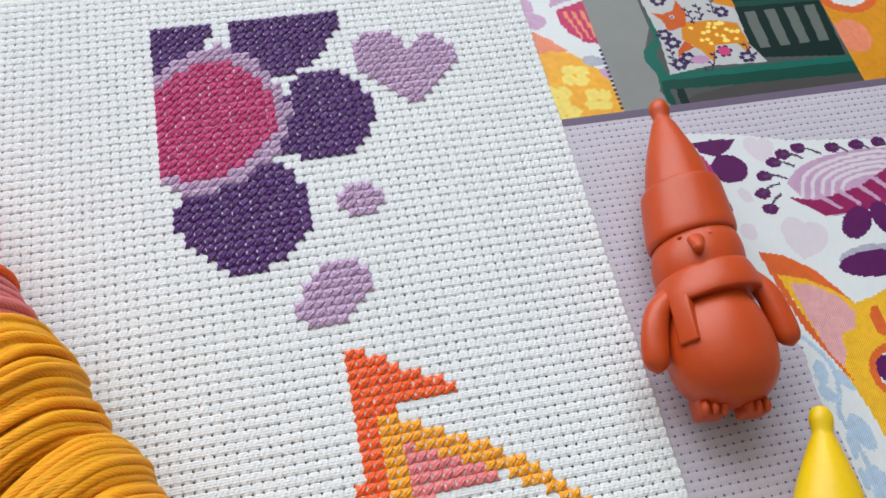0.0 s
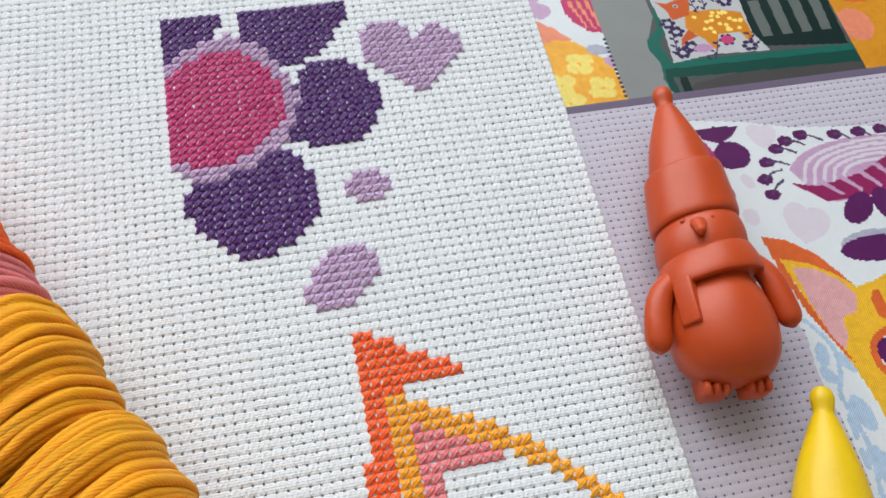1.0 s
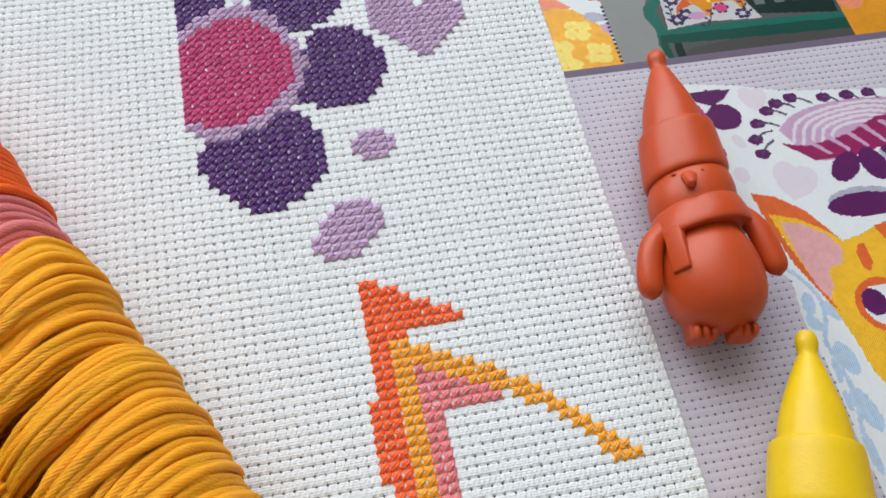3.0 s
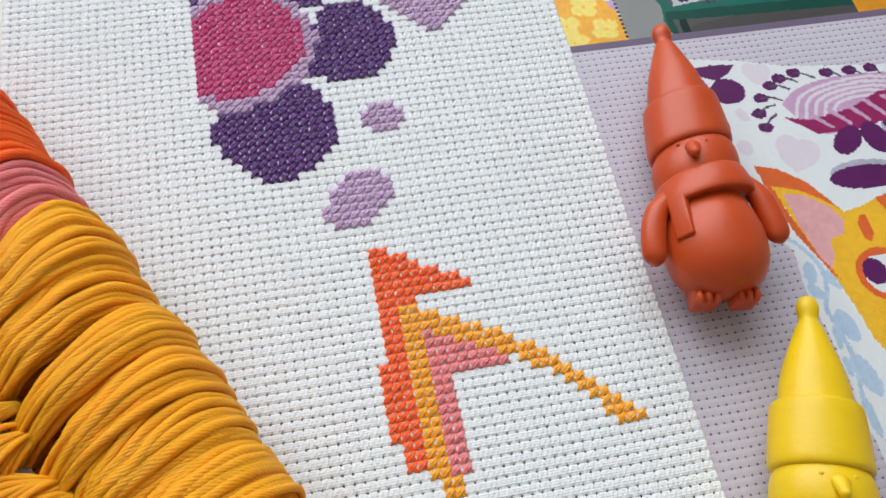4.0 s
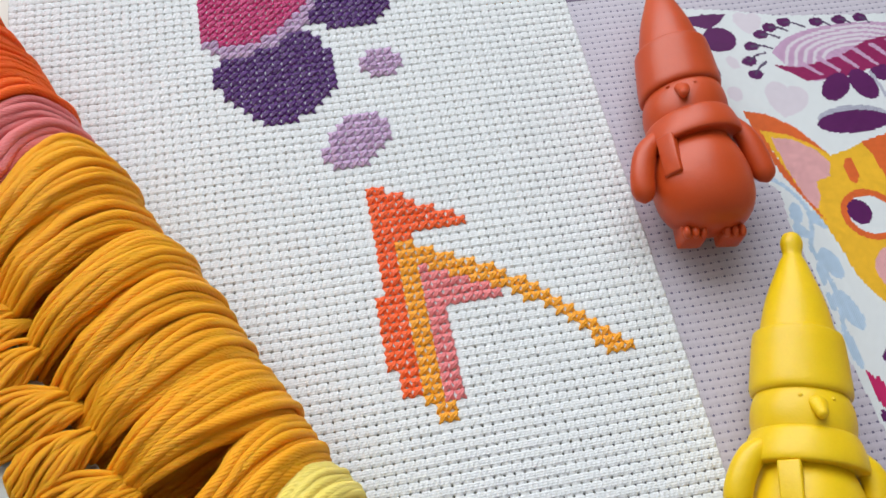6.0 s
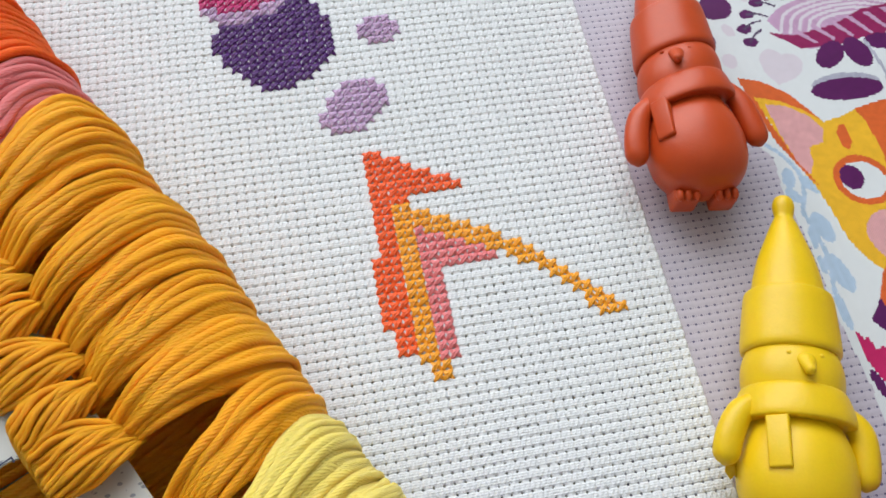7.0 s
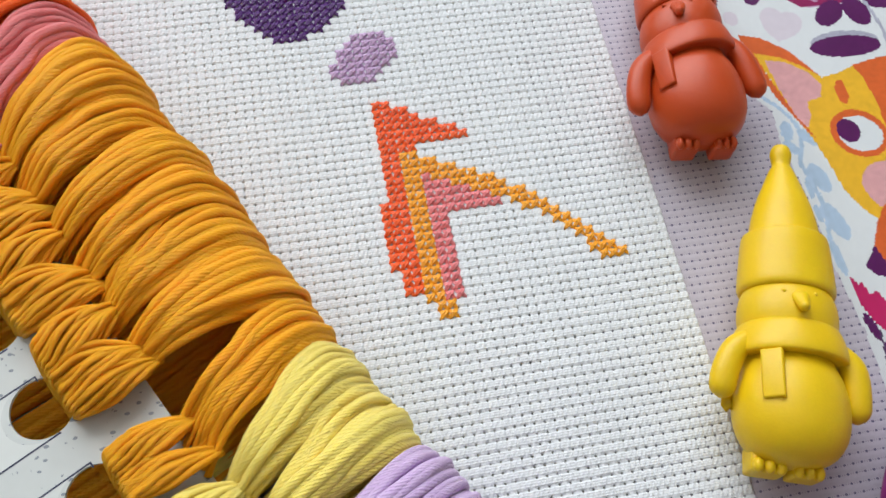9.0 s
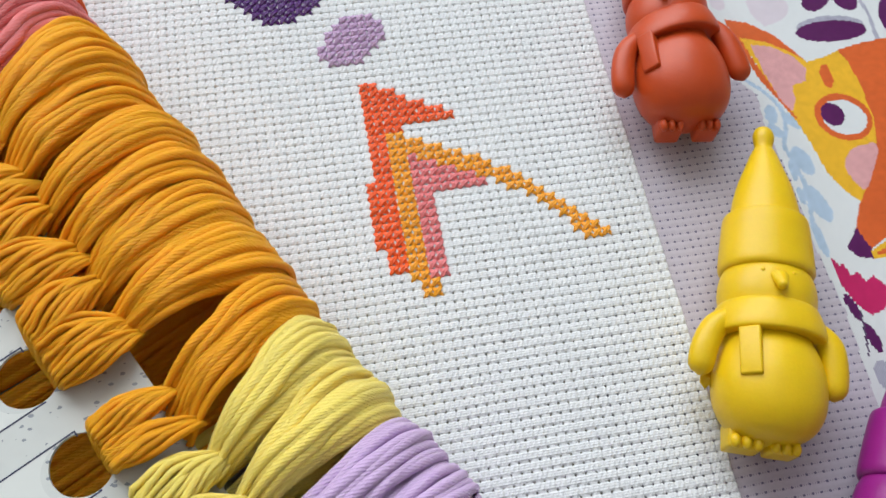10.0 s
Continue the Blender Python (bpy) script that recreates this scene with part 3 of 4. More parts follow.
    d.oval("grey_leaf", ink["mauve"], 67, 54.5, 2.2, 1.6, -30)
    for x, y in ((59.2, 55.0), (62.4, 47.8), (53.6, 49.8), (54.5, 44.5)):
        for k in range(4):
            d.oval("printed_blossom", ink["lemon"], x + 1.9 * math.cos(radians(90 * k + 30)), y + 1.9 * math.sin(radians(90 * k + 30)), 1.7, 1.5)
    d.poly("printed_tulip", ink["crimson"], [(59.8, 74), (67, 76), (67, 63), (64, 63.8), (61.4, 66.8), (60, 70)])
    for k in range(3):
        d.poly("tulip_stripe", ink["coral"], [(61.3 + 2 * k, 73), (62.2 + 2 * k, 73.4), (64.2 + 1.6 * k, 65 - 0.4 * k), (63.7 + 1.6 * k, 65 - 0.4 * k)])
    d.poly("tulip_top", ink["mauve"], [(59, 75), (67, 77.5), (67, 81), (60, 80)])
    d.oval("grey_blossom", ink["mauve"], 54.3, 68.4 + 3, 2.6, 2.4)
    d.oval("grey_blossom", ink["mauve"], 53, 76, 2.2, 2.4)
    d.build(book, -0.77)

    # photograph of a cushion on a green bench
    f = Print(67, 43.9, 124, 104, 0.25)
    f.poly("photo_wall", flat["wall"], [(67, 43.9), (124, 43.9), (124, 104), (67, 104)])
    f.poly("photo_shade", flat["shade"], [(78.5, 104), (124, 104), (124, 43.9), (78, 43.9), (76.5, 48), (79, 56), (77, 60), (80, 66), (80, 80)])
    f.poly("photo_floor", flat["floor"], [(80, 43.9), (124, 43.9), (124, 47), (100, 48), (84, 46)])
    f.poly("bench_back", flat["dark"], [(101, 54), (123, 51.5), (125, 90), (100, 90)])
    for k in range(6):
        f.poly("bench_gap", flat["gap"], [(103.9 + 5.1 * k, 67.4), (106.7 + 5.1 * k, 67.4), (106.3 + 4.9 * k, 56.4), (103.8 + 4.9 * k, 56.3)])
    f.poly("bench_rail", flat["green"], [(101, 71), (124, 70), (124, 68.4), (101, 69.2)])
    f.poly("bench_arm", flat["teal"], [(81.2, 74), (82.6, 74), (81.9, 62), (79, 58), (79.9, 51), (78.2, 44.6), (76.9, 44.6), (77.2, 53), (75.9, 56.6), (76.4, 59.4), (80, 62.5)])
    f.poly("bench_seat", flat["teal"], [(78, 52.6), (124, 51.4), (124, 49.6), (77.8, 50.6)])
    f.poly("bench_apron", flat["green"], [(77.8, 50.6), (124, 49.6), (124, 46.2), (90, 47.4), (77.2, 48.2)])
    f.poly("bench_leg", flat["green"], [(77.2, 48.4), (78.8, 48.4), (79, 43.9), (77.4, 43.9)])
    f.poly("bench_leg", flat["dark"], [(80.2, 47.8), (81.9, 47.8), (81.9, 43.9), (79.9, 43.9)])
    f.poly("cushion", flat["white"], [(80.6, 76), (81.5, 64), (80.3, 52), (90, 53.2), (103.9, 52.3), (101.6, 58), (102.8, 76)])
    f.poly("cushion_fox", flat["amber"], [(88, 66.5), (96, 66), (101.2, 64.4), (101.6, 57), (100.2, 55.5), (98.8, 58.6), (93.5, 58.6), (91.6, 53.8), (89.9, 57.5), (86.5, 61.5)])
    f.poly("cushion_fox", flat["rust"], [(82, 70.2), (84.4, 69.4), (87.3, 70.3), (89, 73.4), (90.2, 69), (88.7, 65.2), (84.2, 64.2), (83.8, 67.5)])
    f.poly("cushion_fox", flat["amber"], [(95, 76), (102.6, 76), (102.4, 69), (98, 71)])
    f.poly("cushion_tail", flat["rust"], [(87, 61), (84.5, 58.6), (83.6, 55.5), (85, 57.5), (88.6, 58.8)])
    rng = random.Random(3)
    for k in range(26):
        x, y = rng.uniform(89.5, 100.5), rng.uniform(59.2, 65.5)
        f.oval("cushion_blossom", flat["lemon"], x, y, 0.55, 0.5)
    for x, y in ((84.0, 60.8), (83.4, 54.6), (86.0, 56.0), (95, 56.8), (98.6, 68.2), (99.6, 54.4), (82.8, 63.4), (84.8, 73.6)):
        for k in range(6):
            f.oval("cushion_petal", flat["plum"], x + 1.3 * math.cos(k * 1.047), y + 1.15 * math.sin(k * 1.047), 0.66, 0.6)
    for x, y, lean in ((93.2, 68.5, 0.1), (82.2, 56.5, 0.3), (91.0, 67.8, -0.3), (96.6, 70.4, 0.4), (101.4, 55.6, -0.5), (90.2, 53.8, 1.2)):
        f.line("cushion_stem", flat["plum"], [(x, y - 2), (x + lean, y), (x + 2 * lean, y + 3)], 0.14)
        for k in range(5):
            f.oval("cushion_leaf", flat["plum"], x + lean * (k - 1) * 0.6 + (0.55 if k % 2 else -0.55), y - 1.6 + k, 0.55, 0.32, 40 if k % 2 else -40)
    f.oval("cushion_bud", flat["rose"], 95, 56.8, 1.5, 1.3)
    f.oval("cushion_bud", flat["mauve"], 88.6, 55.2, 2.3, 1.2)
    f.oval("cushion_eye", flat["white"], 86.4, 68.3, 0.6, 0.55)
    f.oval("cushion_eye", flat["plum"], 86.4, 68.3, 0.3, 0.3)
    f.build(book, -0.77)
    for k in range(26):
        f_y = 44.8 + 1.25 * k
        if f_y < 62:
            bm = bmesh.new()
            bmesh.ops.create_cone(bm, cap_ends=True, segments=10, radius1=0.42 * MM, radius2=0.40 * MM, depth=0.03 * MM,
                                  matrix=Matrix.Translation(((66.7 + 0.01 * k) * MM, f_y * MM, -0.00075)))
            part("border_dot", bm, NAVY, book, smooth=False)

    # second detail picture
    e = Print(124, 43.9, 180, 104, 0.5)
    e.poly("amber_ground", ink["ochre"], [(124, 43.9), (180, 43.9), (180, 104), (124, 104)])
    e.oval("printed_dot", ink["coral"], 127.3, 56.8, 4.3, 5.0)
    e.oval("eye_rim", ink["rust"], 131.5, 69, 7.5, 5.6)
    e.oval("eye_white", ink["white"], 131.5, 70, 5.6, 4.4)
    e.build(book, -0.77)


# ---- penguin figures: each one plain mesh ----
def figure_material(name, c):
    m = Mat(name, 0.40, 0.42)
    m.b.inputs["Subsurface Weight"].default_value = 0.12
    m.b.inputs["Subsurface Radius"].default_value = (0.002, 0.001, 0.0005)
    stain = m.noise(160, 4)
    fine = m.noise(2200, 3)
    m.color(m.mix(m.math("ADD", m.math("MULTIPLY", stain, 0.7), m.math("MULTIPLY", fine, 0.3)), tone(c, 0.78), tone(c, 1.03)))
    m.bump(m.math("ADD", fine, m.math("MULTIPLY", m.noise(420, 3), 2.2)), 0.2, 0.00014)
    return m.m


def lathe(bm, profile, flat, lift, sides=40, tilt=0.0):
    """Rings along -y from the hat's tip; profile rows are distance and radius, in millimetres."""
    rings = []
    for d, r in profile:
        ring = []
        for j in range(sides):
            a = 2 * math.pi * j / sides
            x, z = r * math.cos(a), r * flat * math.sin(a)
            ring.append(bm.verts.new((x * MM, (-d - tilt * x) * MM, (z + lift) * MM)))
        rings.append(ring)
    for a, b in zip(rings, rings[1:]):
        for j in range(sides):
            bm.faces.new((a[j], a[(j + 1) % sides], b[(j + 1) % sides], b[j]))
    bm.faces.new(list(reversed(rings[0])))
    bm.faces.new(rings[-1])


def ball(bm, at, size, turn=(0, 0, 0)):
    made = bmesh.ops.create_icosphere(bm, subdivisions=3, radius=1.0)["verts"]
    m = pose(*[v * MM for v in at], *turn) @ Matrix.Diagonal((*[s * MM for s in size], 1))
    bmesh.ops.transform(bm, matrix=m, verts=made)


def flipper(bm, points, r0, r1, flat):
    path = smooth_path(points, 22)
    sides = 16
    rings = []
    for i, p in enumerate(path):
        t = i / (len(path) - 1)
        r = (r0 + (r1 - r0) * math.sin(math.pi * min(1, t * 0.62 + 0.1))) * math.sqrt(max(0.02, 1 - max(0, (t - 0.82) / 0.18) ** 2))
        tang = path[min(i + 1, len(path) - 1)] - path[max(i - 1, 0)]
        tang = tang / np.linalg.norm(tang)
        side = np.cross(tang, (0, 0, 1.0))
        side /= np.linalg.norm(side)
        up = np.cross(side, tang)
        rings.append([bm.verts.new(Vector((p + side * r * math.cos(a) + up * r * flat * math.sin(a)) * MM)) for a in np.linspace(0, 2 * math.pi, sides, endpoint=False)])
    for a, b in zip(rings, rings[1:]):
        for j in range(sides):
            bm.faces.new((a[j], b[j], b[(j + 1) % sides], a[(j + 1) % sides]))
    bm.faces.new(rings[0])
    bm.faces.new(list(reversed(rings[-1])))


def curve_of(rows, count=60):
    p = smooth_path([(d, r, 0) for d, r in rows], count)
    return [(a, max(0.05, b)) for a, b, _ in p]


def build_figure(material, tip, turn, label, flash=False, head=0.0, tail=-4.5, lean=(0.0, 0.0, 0.0), feet=((-3.8, 2.3), (3.8, 2.3)), length=1.0,
                 left=((-6.4, 45.4), (-9.3, 48.2), (-12.4, 53.5), (-12.6, 58.0)), right=((6.4, 45.4), (9.3, 48.2), (12.4, 53.5), (12.6, 58.0))):
    """length: stretch along the axis; lean: how far the brim, the head and the scarf sit askew; feet: middle and half width; left and right: the line of each flipper."""
    bm = bmesh.new()
    lift = 8.0
    fl = 0.86
    # hat: bobble, cone, brim
    lathe(bm, curve_of([(0, 0.3), (0.7, 1.5), (2.4, 2.05), (4.2, 1.8), (5.2, 1.75), (6.6, 2.4), (10, 3.6), (14, 4.95), (18, 5.9), (22, 6.5), (23.2, 6.6)]), fl, lift, tilt=lean[0] * 0.4)
    lathe(bm, curve_of([(21.6, 6.3), (21.9, 7.2), (22.6, 7.75), (27, 8.2), (31, 8.5), (32.8, 8.55), (33.7, 8.2), (34, 7.2)]), fl, lift, tilt=lean[0])
    # head
    lathe(bm, curve_of([(32, 6.5), (33.6, 7.6), (36, 8.45), (39, 8.65), (42, 8.1), (44, 7.0)]), fl, lift, tilt=lean[1])
    # scarf
    lathe(bm, curve_of([(40.4, 7.6), (40.9, 8.7), (42.4, 9.35), (44.5, 9.9), (46.2, 10.05), (46.9, 9.6), (46.9, 7.6)]), fl, lift, tilt=lean[2])
    # body
    lathe(bm, curve_of([(44, 6.6), (47, 7.6), (50, 8.8), (54, 9.6), (58, 9.5), (61.2, 8.5), (63.6, 6.6), (65.0, 3.8), (65.5, 0.6)]), fl, lift)
    # beak and eyes
    h = radians(head)
    def on_head(a, d, r):
        return (r * math.sin(a + h), -d, lift + fl * r * math.cos(a + h))
    for k in range(7):
        ball(bm, on_head(0.0, 36.8 + 0.36 * k, 8.2 + 0.28 * k), (1.6 - 0.11 * k, 1.3 - 0.06 * k, 1.0))
    for s in (-1, 1):
        ball(bm, on_head(0.33 * s, 35.6, 8.15), (0.42, 0.42, 0.42))
    # hanging scarf end
    tail_bm = bmesh.new()
    box(tail_bm, (-1.8 * MM, -8.8 * MM, -1.2 * MM), (1.8 * MM, 0, 0.8 * MM), 0.35 * MM)
    me = bpy.data.meshes.new("scarf_end")
    a = math.asin(max(-0.9, min(0.9, tail / 9.6)))
    tail_bm.transform(pose(tail * MM, -47.0 * MM, (lift + fl * 9.0 * math.cos(a)) * MM, 0, 0, 0) @ pose(0, 0, 0, -3.5, math.degrees(a), 3))
    tail_bm.to_mesh(me)
    tail_bm.free()
    bm.from_mesh(me)
    bpy.data.meshes.remove(me)
    # flippers
    for line in (left, right):
        flipper(bm, [(x, -d, lift + h) for (x, d), h in zip(line, (2.2, 2.4, 2.0, 1.2))], 1.6, 2.4, 0.85)
    if flash:
        # thin torn film left by the mould beside one flipper
        rim = [(-8.8, -52.6), (-11.2, -53.4), (-11.4, -55.6), (-10.5, -56.8), (-9.8, -56.0), (-9.1, -57.2), (-8.2, -55.6)]
        low_film = [bm.verts.new((x * MM, y * MM, (lift - 1.2) * MM)) for x, y in rim]
        top_film = [bm.verts.new((x * MM, y * MM, (lift - 0.9) * MM)) for x, y in rim]
        bm.faces.new(top_film)
        bm.faces.new(list(reversed(low_film)))
        for k in range(len(rim)):
            q = (k + 1) % len(rim)
            bm.faces.new((low_film[k], low_film[q], top_film[q], top_film[k]))
    # feet with three toes each
    for x, half in feet:
        foot = bmesh.new()
        box(foot, ((x - half) * MM, -66.7 * MM, 3.4 * MM), ((x + half) * MM, -62.0 * MM, 8.4 * MM), 0.7 * MM)
        me = bpy.data.meshes.new("foot")
        foot.to_mesh(me)
        foot.free()
        bm.from_mesh(me)
        bpy.data.meshes.remove(me)
        for k in (-1, 0, 1):
            ball(bm, (x + half * 0.66 * k, -65.6, 8.5), (half * 0.31, 1.3, 1.0))
    bmesh.ops.scale(bm, vec=(1, length, 1), verts=bm.verts)
    low = min(v.co.z for v in bm.verts)
    bmesh.ops.translate(bm, vec=(0, 0, -low), verts=bm.verts)
    bmesh.ops.recalc_face_normals(bm, faces=bm.faces)
    ob = part("penguin_figurine", bm, material)
    ob.matrix_world = pose(tip[0] * MM, tip[1] * MM, -0.00077, 0, 0, turn)
    return tagged(ob, label, "figurine", "penguin figurines")


# ---- floss on its card ----
HOLE0 = (-56.9, -60.9)
AXIS_S, AXIS_N = (0.481, -0.877), (0.877, 0.481)
CARD_Z = 21.3


def on_card(s, n, z):
    return (HOLE0[0] + AXIS_S[0] * s + AXIS_N[0] * n, HOLE0[1] + AXIS_S[1] * s + AXIS_N[1] * n, z)


HOLES = [16.1 * k for k in range(-6, 5)]


def build_card():
    card = tagged(new("floss_card"), "white speckled floss organiser card with punched holes", "thread card")
    data = bpy.data.curves.new("card_outline", "CURVE")
    data.dimensions, data.fill_mode, data.extrude = "2D", "BOTH", 0.3 * MM

    def ring(points):
        sp = data.splines.new("POLY")
        sp.points.add(len(points) - 1)
        for q, (s, n) in zip(sp.points, points):
            x, y, _ = on_card(s, n, 0)
            q.co = (x * MM, y * MM, 0, 1)
        sp.use_cyclic_u = True
    ring([(-125, -60), (90, -60), (90, 13.8), (-125, 13.8)])
    for s in HOLES:
        ring([(s + 4.65 * math.cos(a), 4.65 * math.sin(a)) for a in np.linspace(0, 2 * math.pi, 40, endpoint=False)])
    temp = new("card_outline", data)
    temp.location.z = CARD_Z * MM
    deps = bpy.context.evaluated_depsgraph_get()
    me = bpy.data.meshes.new_from_object(temp.evaluated_get(deps))
    me.transform(Matrix.Translation((0, 0, CARD_Z * MM)))
    bpy.data.objects.remove(temp)
    me.materials.clear()
    me.materials.append(SPECKLE)
    ob = new("board", me)
    ob.parent = card
    turn = math.degrees(math.atan2(AXIS_N[1], AXIS_N[0]))
    for s in HOLES:
        # plain label field with its ruled border; it ends round the hole
        pts = [(s - 4.7, -58), (s - 4.7, -1.0)] + [(s - 4.7 * math.cos(a), -4.9 * math.sin(a) - 1.0) for a in np.linspace(0.2, math.pi - 0.2, 18)] + [(s + 4.7, -1.0), (s + 4.7, -58)]
        z = CARD_Z + 0.305
        mesh_object("label_field", [[v * MM for v in on_card(a, b, z)] for a, b in pts], [tuple(range(len(pts)))], CARD, card, smooth=False)
        for k in (-1, 1):
            bm = bmesh.new()
            box(bm, (-58 * MM, -0.13 * MM, 0), (0.4 * MM if k > 0 else 1.4 * MM, 0.13 * MM, 0.02 * MM))
            x, y, _ = on_card(s + 4.85 * k, 0, 0)
            bm.transform(pose(x * MM, y * MM, (z + 0.01) * MM, 0, 0, turn))
            part("ruled_line", bm, NAVY, card, smooth=False)
        bm = bmesh.new()
        box(bm, (1.3 * MM, -0.9 * MM, 0), (1.55 * MM, 0.13 * MM, 0.02 * MM))
        x, y, _ = on_card(s - 4.85, 0, 0)
        bm.transform(pose(x * MM, y * MM, (z + 0.012) * MM, 0, 0, turn))
        part("ruled_line", bm, NAVY, card, smooth=False)


HANK_N = (13, 15.5, 18.5, 22, 27, 33, 38.5, 42.0, 43.0, 42.0, 38, 30, 15, -16)
HANK_Z = (21.9, 23.2, 25.2, 26.6, 27.3, 26.3, 23.2, 17.6, 12, 7, 3.6, 2.2, 2.6, 4)


def hank_strand(rng, hank, knot, s0, s1, t, layer, colour, reach, clump):
    """One thread: drawn together at the knot, fanned over the top, round the outer edge and back below the card."""
    stray = layer == 0 and rng.random() < 0.2
    outer = s0 + (s1 - s0) * t + rng.gauss(0, 1.8 if stray else 0.3)
    turn = rng.uniform(0, 6.28)
    shrink = (1.025 if stray else 1.0) - 0.034 * layer
    arch = 1.0 - (2 * min(1, max(0, t)) - 1) ** 2
    bulge = 0.9 * math.sin(math.pi * min(1, max(0, t))) - 0.5 + reach + rng.gauss(0, 0.1) + clump[1]
    begin = knot + (t - 0.5) * 3.0
    drift, phase = clump[0] + rng.gauss(0, 0.2), clump[2] + rng.gauss(0, 0.3)
    under = rng.gauss(0, 4.0)
    pts = []
    for k, (n, z) in enumerate(zip(HANK_N, HANK_Z)):
        w = min(1, max(0, (n - 13) / 25.0)) ** 0.8 if k < 9 else 1.0 - 0.06 * (k - 9)
        s = begin + (outer - begin) * w + drift * math.sin(phase + k * 0.7) * min(1, w * 2)
        pack = (1 - w) * 1.1
        nn = 22 + (n - 22) * shrink + (bulge if k > 4 else 0)
        swell = (1.5 * arch - 0.5) * math.sin(math.pi * min(1, max(0, (n - 11) / 31.0))) if k < 8 else 0.0
        zz = 13.5 + (z - 13.5) * shrink + math.sin(turn) * pack * 0.9 + (bulge * 0.5 if 3 < k < 8 else 0) + swell + rng.gauss(0, 0.08)
        below = under * max(0, k - 9) / 4.0
        pts.append(on_card(s + math.cos(turn) * pack + below + rng.gauss(0, 0.06), nn, max(1.0, zz)))
    path = smooth_path(pts, 64) * MM
    run = np.linspace(0, 1, 64)
    wobble = 1 + 0.05 * np.sin(run * rng.uniform(20, 60) + phase) + 0.03 * np.sin(run * rng.uniform(60, 120) + turn)
    radii = (0.84 - 0.42 * np.exp(-(run / 0.07) ** 2)) * wobble * MM * rng.gauss(1, 0.1)
    tube("thread", path, radii, FLOSS[colour], hank, 8, rng.uniform(0.85, 1.0))


def knot_lobe(rng, hank, hole, start, tip, colour, fat, reach):
    """A leaf-shaped bundle of fine threads that comes up out of the hole, swells over the card and is drawn together at the knot."""
    count = round(16 + fat * 7)
    for i in range(count):
        a = 2.39996 * i
        inner = math.sqrt((i + 0.5) / count) * 1.05
        lag, spiral = rng.gauss(0, 0.06), rng.uniform(0.9, 1.7)
        pts = []
        for u in np.linspace(0, 1, 10):
            n = 2.4 + (reach - 2.4) * u
            out = start + (hole - start) * (0.55 if u == 0 else 0.0)
            mid = out + (tip - out) * u ** 1.15
            z = CARD_Z + 0.7 + 2.9 * math.sin(math.pi * min(1, u * 0.92 + 0.06)) ** 0.7 + 1.2 * u
            if u < 0.1:
                z = CARD_Z - 4.0
            wide = fat * (0.42 * (1 - u) ** 1.5 + 0.14 + 0.78 * math.sin(math.pi * min(1, max(0, u + lag)) ** 0.9) ** 1.1) * inner
            b = a + spiral * (u - 0.5)
            pts.append(on_card(mid + wide * math.cos(b) + rng.gauss(0, 0.07), n + 0.3 * math.cos(a + 1), z + wide * 0.62 * math.sin(b) + rng.gauss(0, 0.07)))
        path = smooth_path(pts, 30) * MM
        radii = np.full(30, 0.50 * MM) * rng.gauss(1, 0.08)
        radii[-5:] *= np.linspace(0.95, 0.6, 5)
        radii[:5] *= np.linspace(0.7, 0.95, 5)
        tube("loop_thread", path, radii, FLOSS[colour], hank, 8, 0.9)


RED, PINK, MARIGOLD = "deep orange cotton floss hank looped through the card", "dusty pink cotton floss hank between orange ones", "thick marigold cotton floss hank looped through the card"
YELLOW, LILAC = "pale yellow cotton floss hank looped through the card", "lilac cotton floss hank looped through the card"
HANKS = (  # hole, colour, girth of the loops, label, and two bundles: knot, outer edge from and to, reach
    (-96.6, "red", 2.7, RED, (-96, -112, -102, -1.5), (-90, -102, -92, -1.5)),
    (-80.5, "red", 2.7, RED, (-80, -88, -82.5, -1.6), (-73, -83, -77.2, -1.4)),
    (-64.4, "red", 2.7, "deep orange cotton floss hank looped beside a pink one", (-64, -77, -71.2, -1.5), (-57, -72, -65.8, -2.0)),
    (-48.3, "pink", 2.7, PINK, (-50.5, -65.8, -60.4, -2.2), (-44.5, -61.0, -55.6, -2.9)),
    (-32.2, "orange", 2.9, "thick marigold cotton floss hank beside a pink one", (-37.5, -55.0, -40.8, -1.3), (-30, -41.4, -31.6, -2.7)),
    (-16.1, "orange", 2.9, MARIGOLD, (-21.4, -31.0, -22.6, -1.0), (-13.3, -23.2, -13.6, -1.6)),
    (0.0, "orange", 3.0, MARIGOLD, (-5.6, -15.2, -4.2, -1.9), (2.3, -4.8, 7.6, -2.1)),
    (16.1, "orange", 2.1, "thin marigold cotton floss hank beside a yellow one", (16.8, 7.8, 12, -2.5), (21.2, 11.6, 15.8, -2.8)),
    (32.2, "yellow", 2.8, YELLOW, (28.6, 16.4, 27, -2.2), (36, 26.6, 37.8, -2.0)),
    (48.3, "lilac", 2.7, LILAC, (44, 39, 48, -1.4), (51, 47.5, 57, -0.8)),
    (64.4, "lilac", 2.7, LILAC, (60, 57.5, 67, -0.8), (67, 66.5, 76, -0.8)),
)


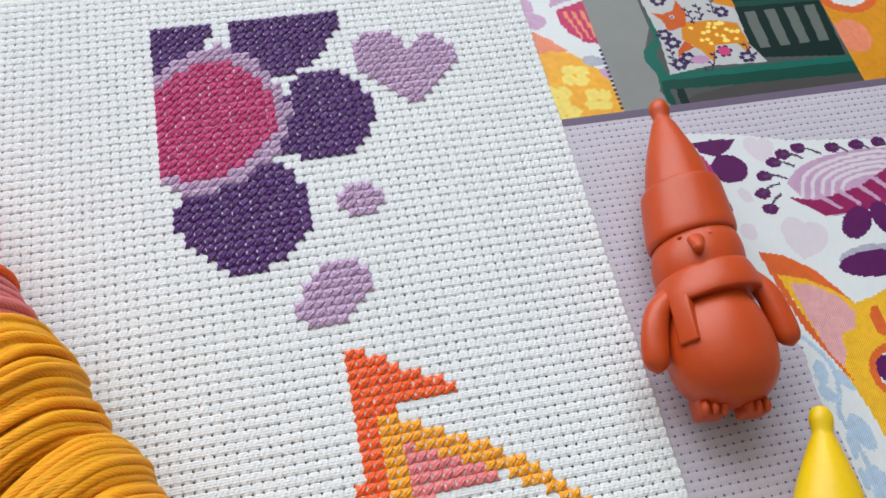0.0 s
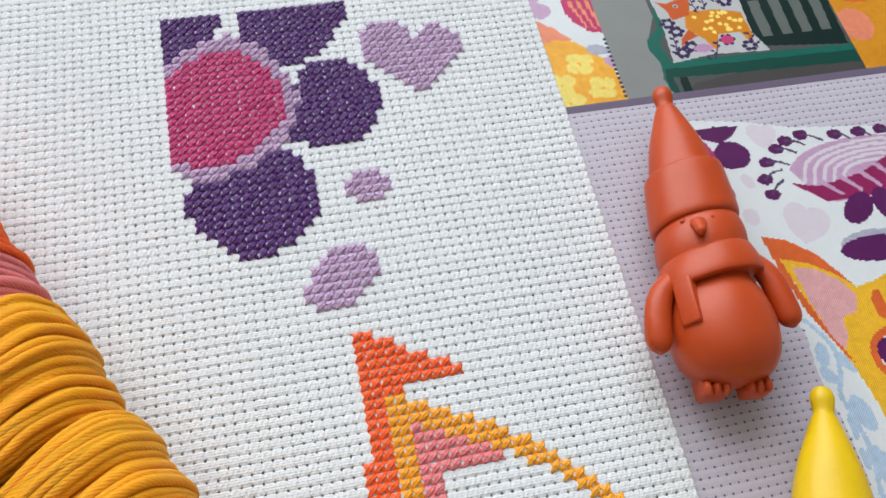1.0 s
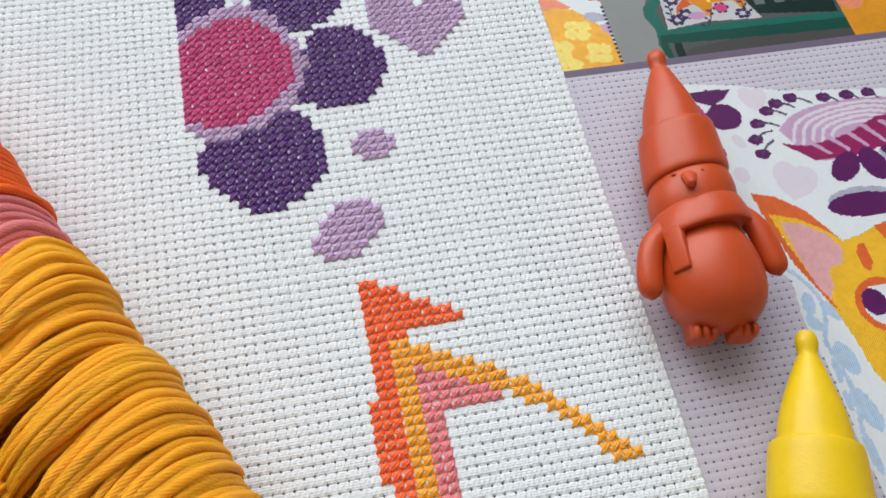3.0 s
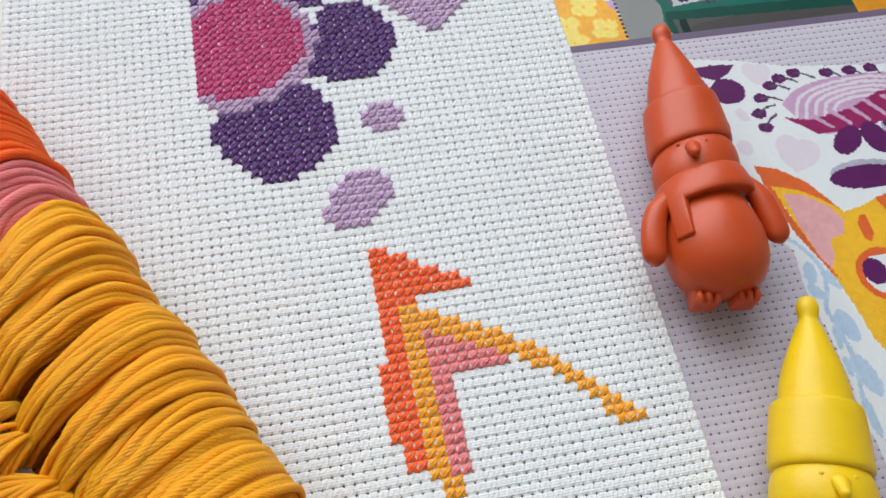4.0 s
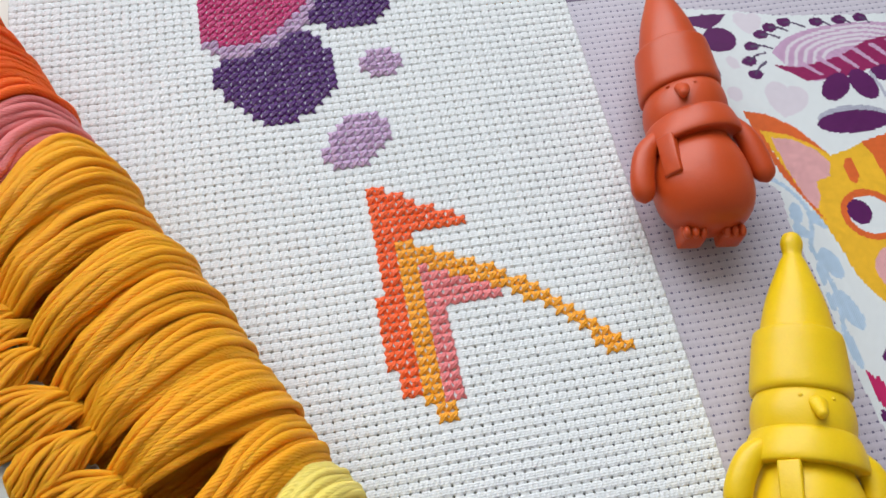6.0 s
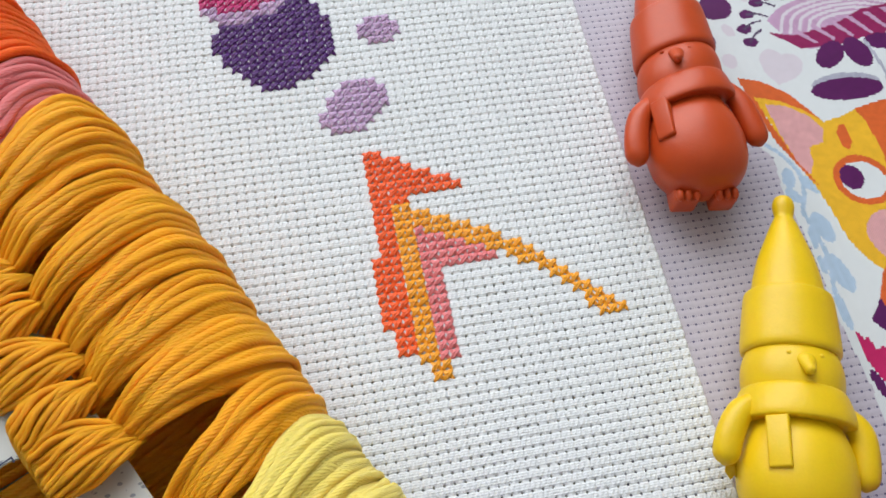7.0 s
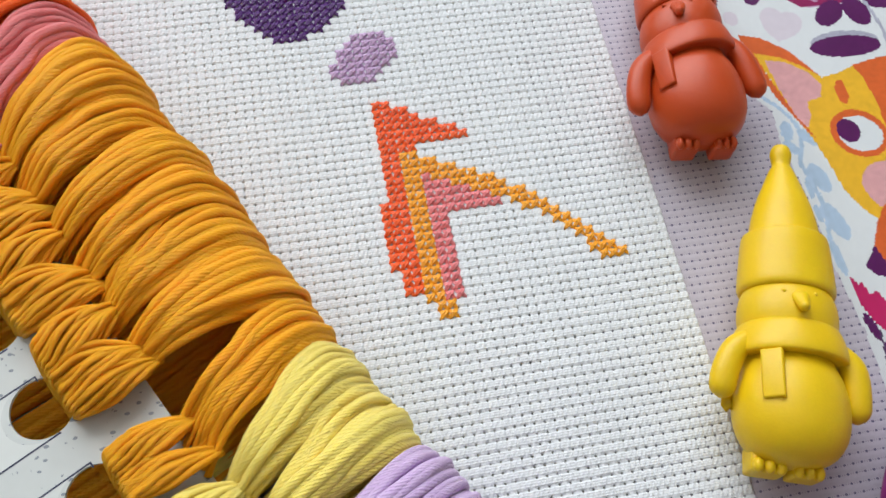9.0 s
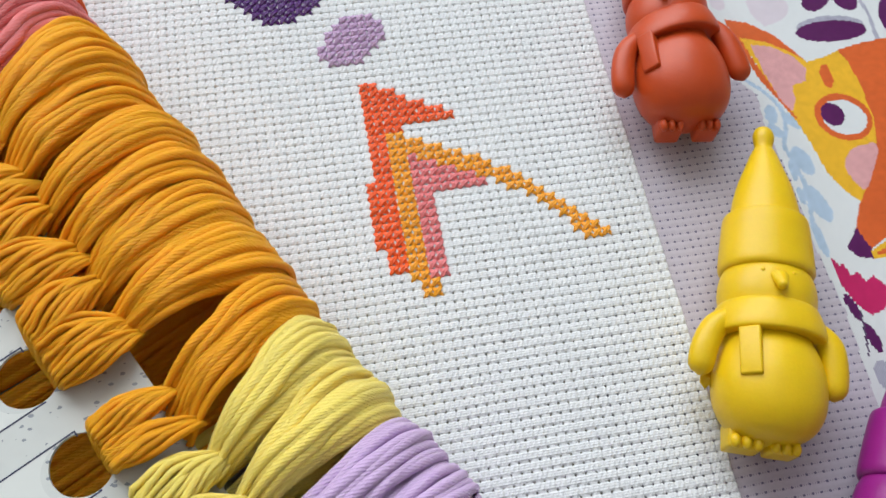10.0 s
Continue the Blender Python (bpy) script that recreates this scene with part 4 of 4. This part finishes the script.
def build_hanks():
    for k, (hole, colour, fat, label, one, two) in enumerate(HANKS):
        rng = random.Random(40 + k)
        hank = tagged(new("floss_hank"), label, "embroidery floss", "floss hanks on the card")
        for knot, a, b, reach in (one, two):
            count = max(4, round((b - a) / 0.92))
            for layer, many in ((0, count), (1, count), (2, round(count * 0.4))):
                clump = (0, 0, 0)
                for i in range(many):
                    if i % 3 == 0:
                        clump = (rng.gauss(0, 0.45), rng.gauss(0, 0.22), rng.uniform(0, 6.28))
                    hank_strand(rng, hank, knot, a, b, min(1, (i + 0.2 + 0.33 * layer) / many), layer, colour, reach, clump)
        ka, kb = one[0], two[0]
        if fat > 2.2:
            knot_lobe(rng, hank, hole, hole - 4.6, ka - 0.3, colour, fat * 1.25, 16.8)
            knot_lobe(rng, hank, hole, hole + 3.0, kb + 2.8, colour, fat * 0.95, 17.2)
            knot_lobe(rng, hank, hole, hole - 1.2, kb + 0.2, colour, fat * 1.15, 16.6)
        else:
            knot_lobe(rng, hank, hole, hole - 1.6, ka - 1.0, colour, fat * 1.1, 16.4)
            knot_lobe(rng, hank, hole, hole + 2.6, kb + 0.8, colour, fat * 1.15, 16.6)


build_room()
build_table()
build_booklet()
build_card()
build_hanks()
build_figure(figure_material("orange_rubber", (0.56, 0.068, 0.010)), (70.1, 39.5), -7.2, "matt orange rubber penguin figurine in a pointed hat, on its back",
             head=-17, tail=-7.2, length=0.985, lean=(-0.14, -0.17, -0.19), feet=((-3.6, 2.4), (3.9, 2.3)),
             left=((-7.0, 45.2), (-10.4, 48.6), (-11.9, 53.5), (-12.3, 59.4)), right=((7.4, 42.0), (9.9, 45.6), (11.3, 50.2), (12.6, 55.6)))
build_figure(figure_material("yellow_rubber", (0.84, 0.555, 0.004)), (76.6, -27.1), -18.5, "matt yellow rubber penguin figurine in a pointed hat, on its back",
             flash=True, head=-3, tail=-5.4, length=0.967, feet=((-3.9, 2.9), (2.6, 2.6)),
             left=((-6.6, 43.4), (-9.8, 45.8), (-11.6, 50.2), (-12.2, 55.2)), right=((7.0, 43.6), (9.9, 46.6), (10.6, 51.0), (10.6, 56.4)))
build_figure(figure_material("purple_rubber", (0.30, 0.012, 0.22)), (94.2, -69.0), -30.0, "deep magenta rubber penguin figurine lying on the booklet")
build_cloth()
build_stitching()
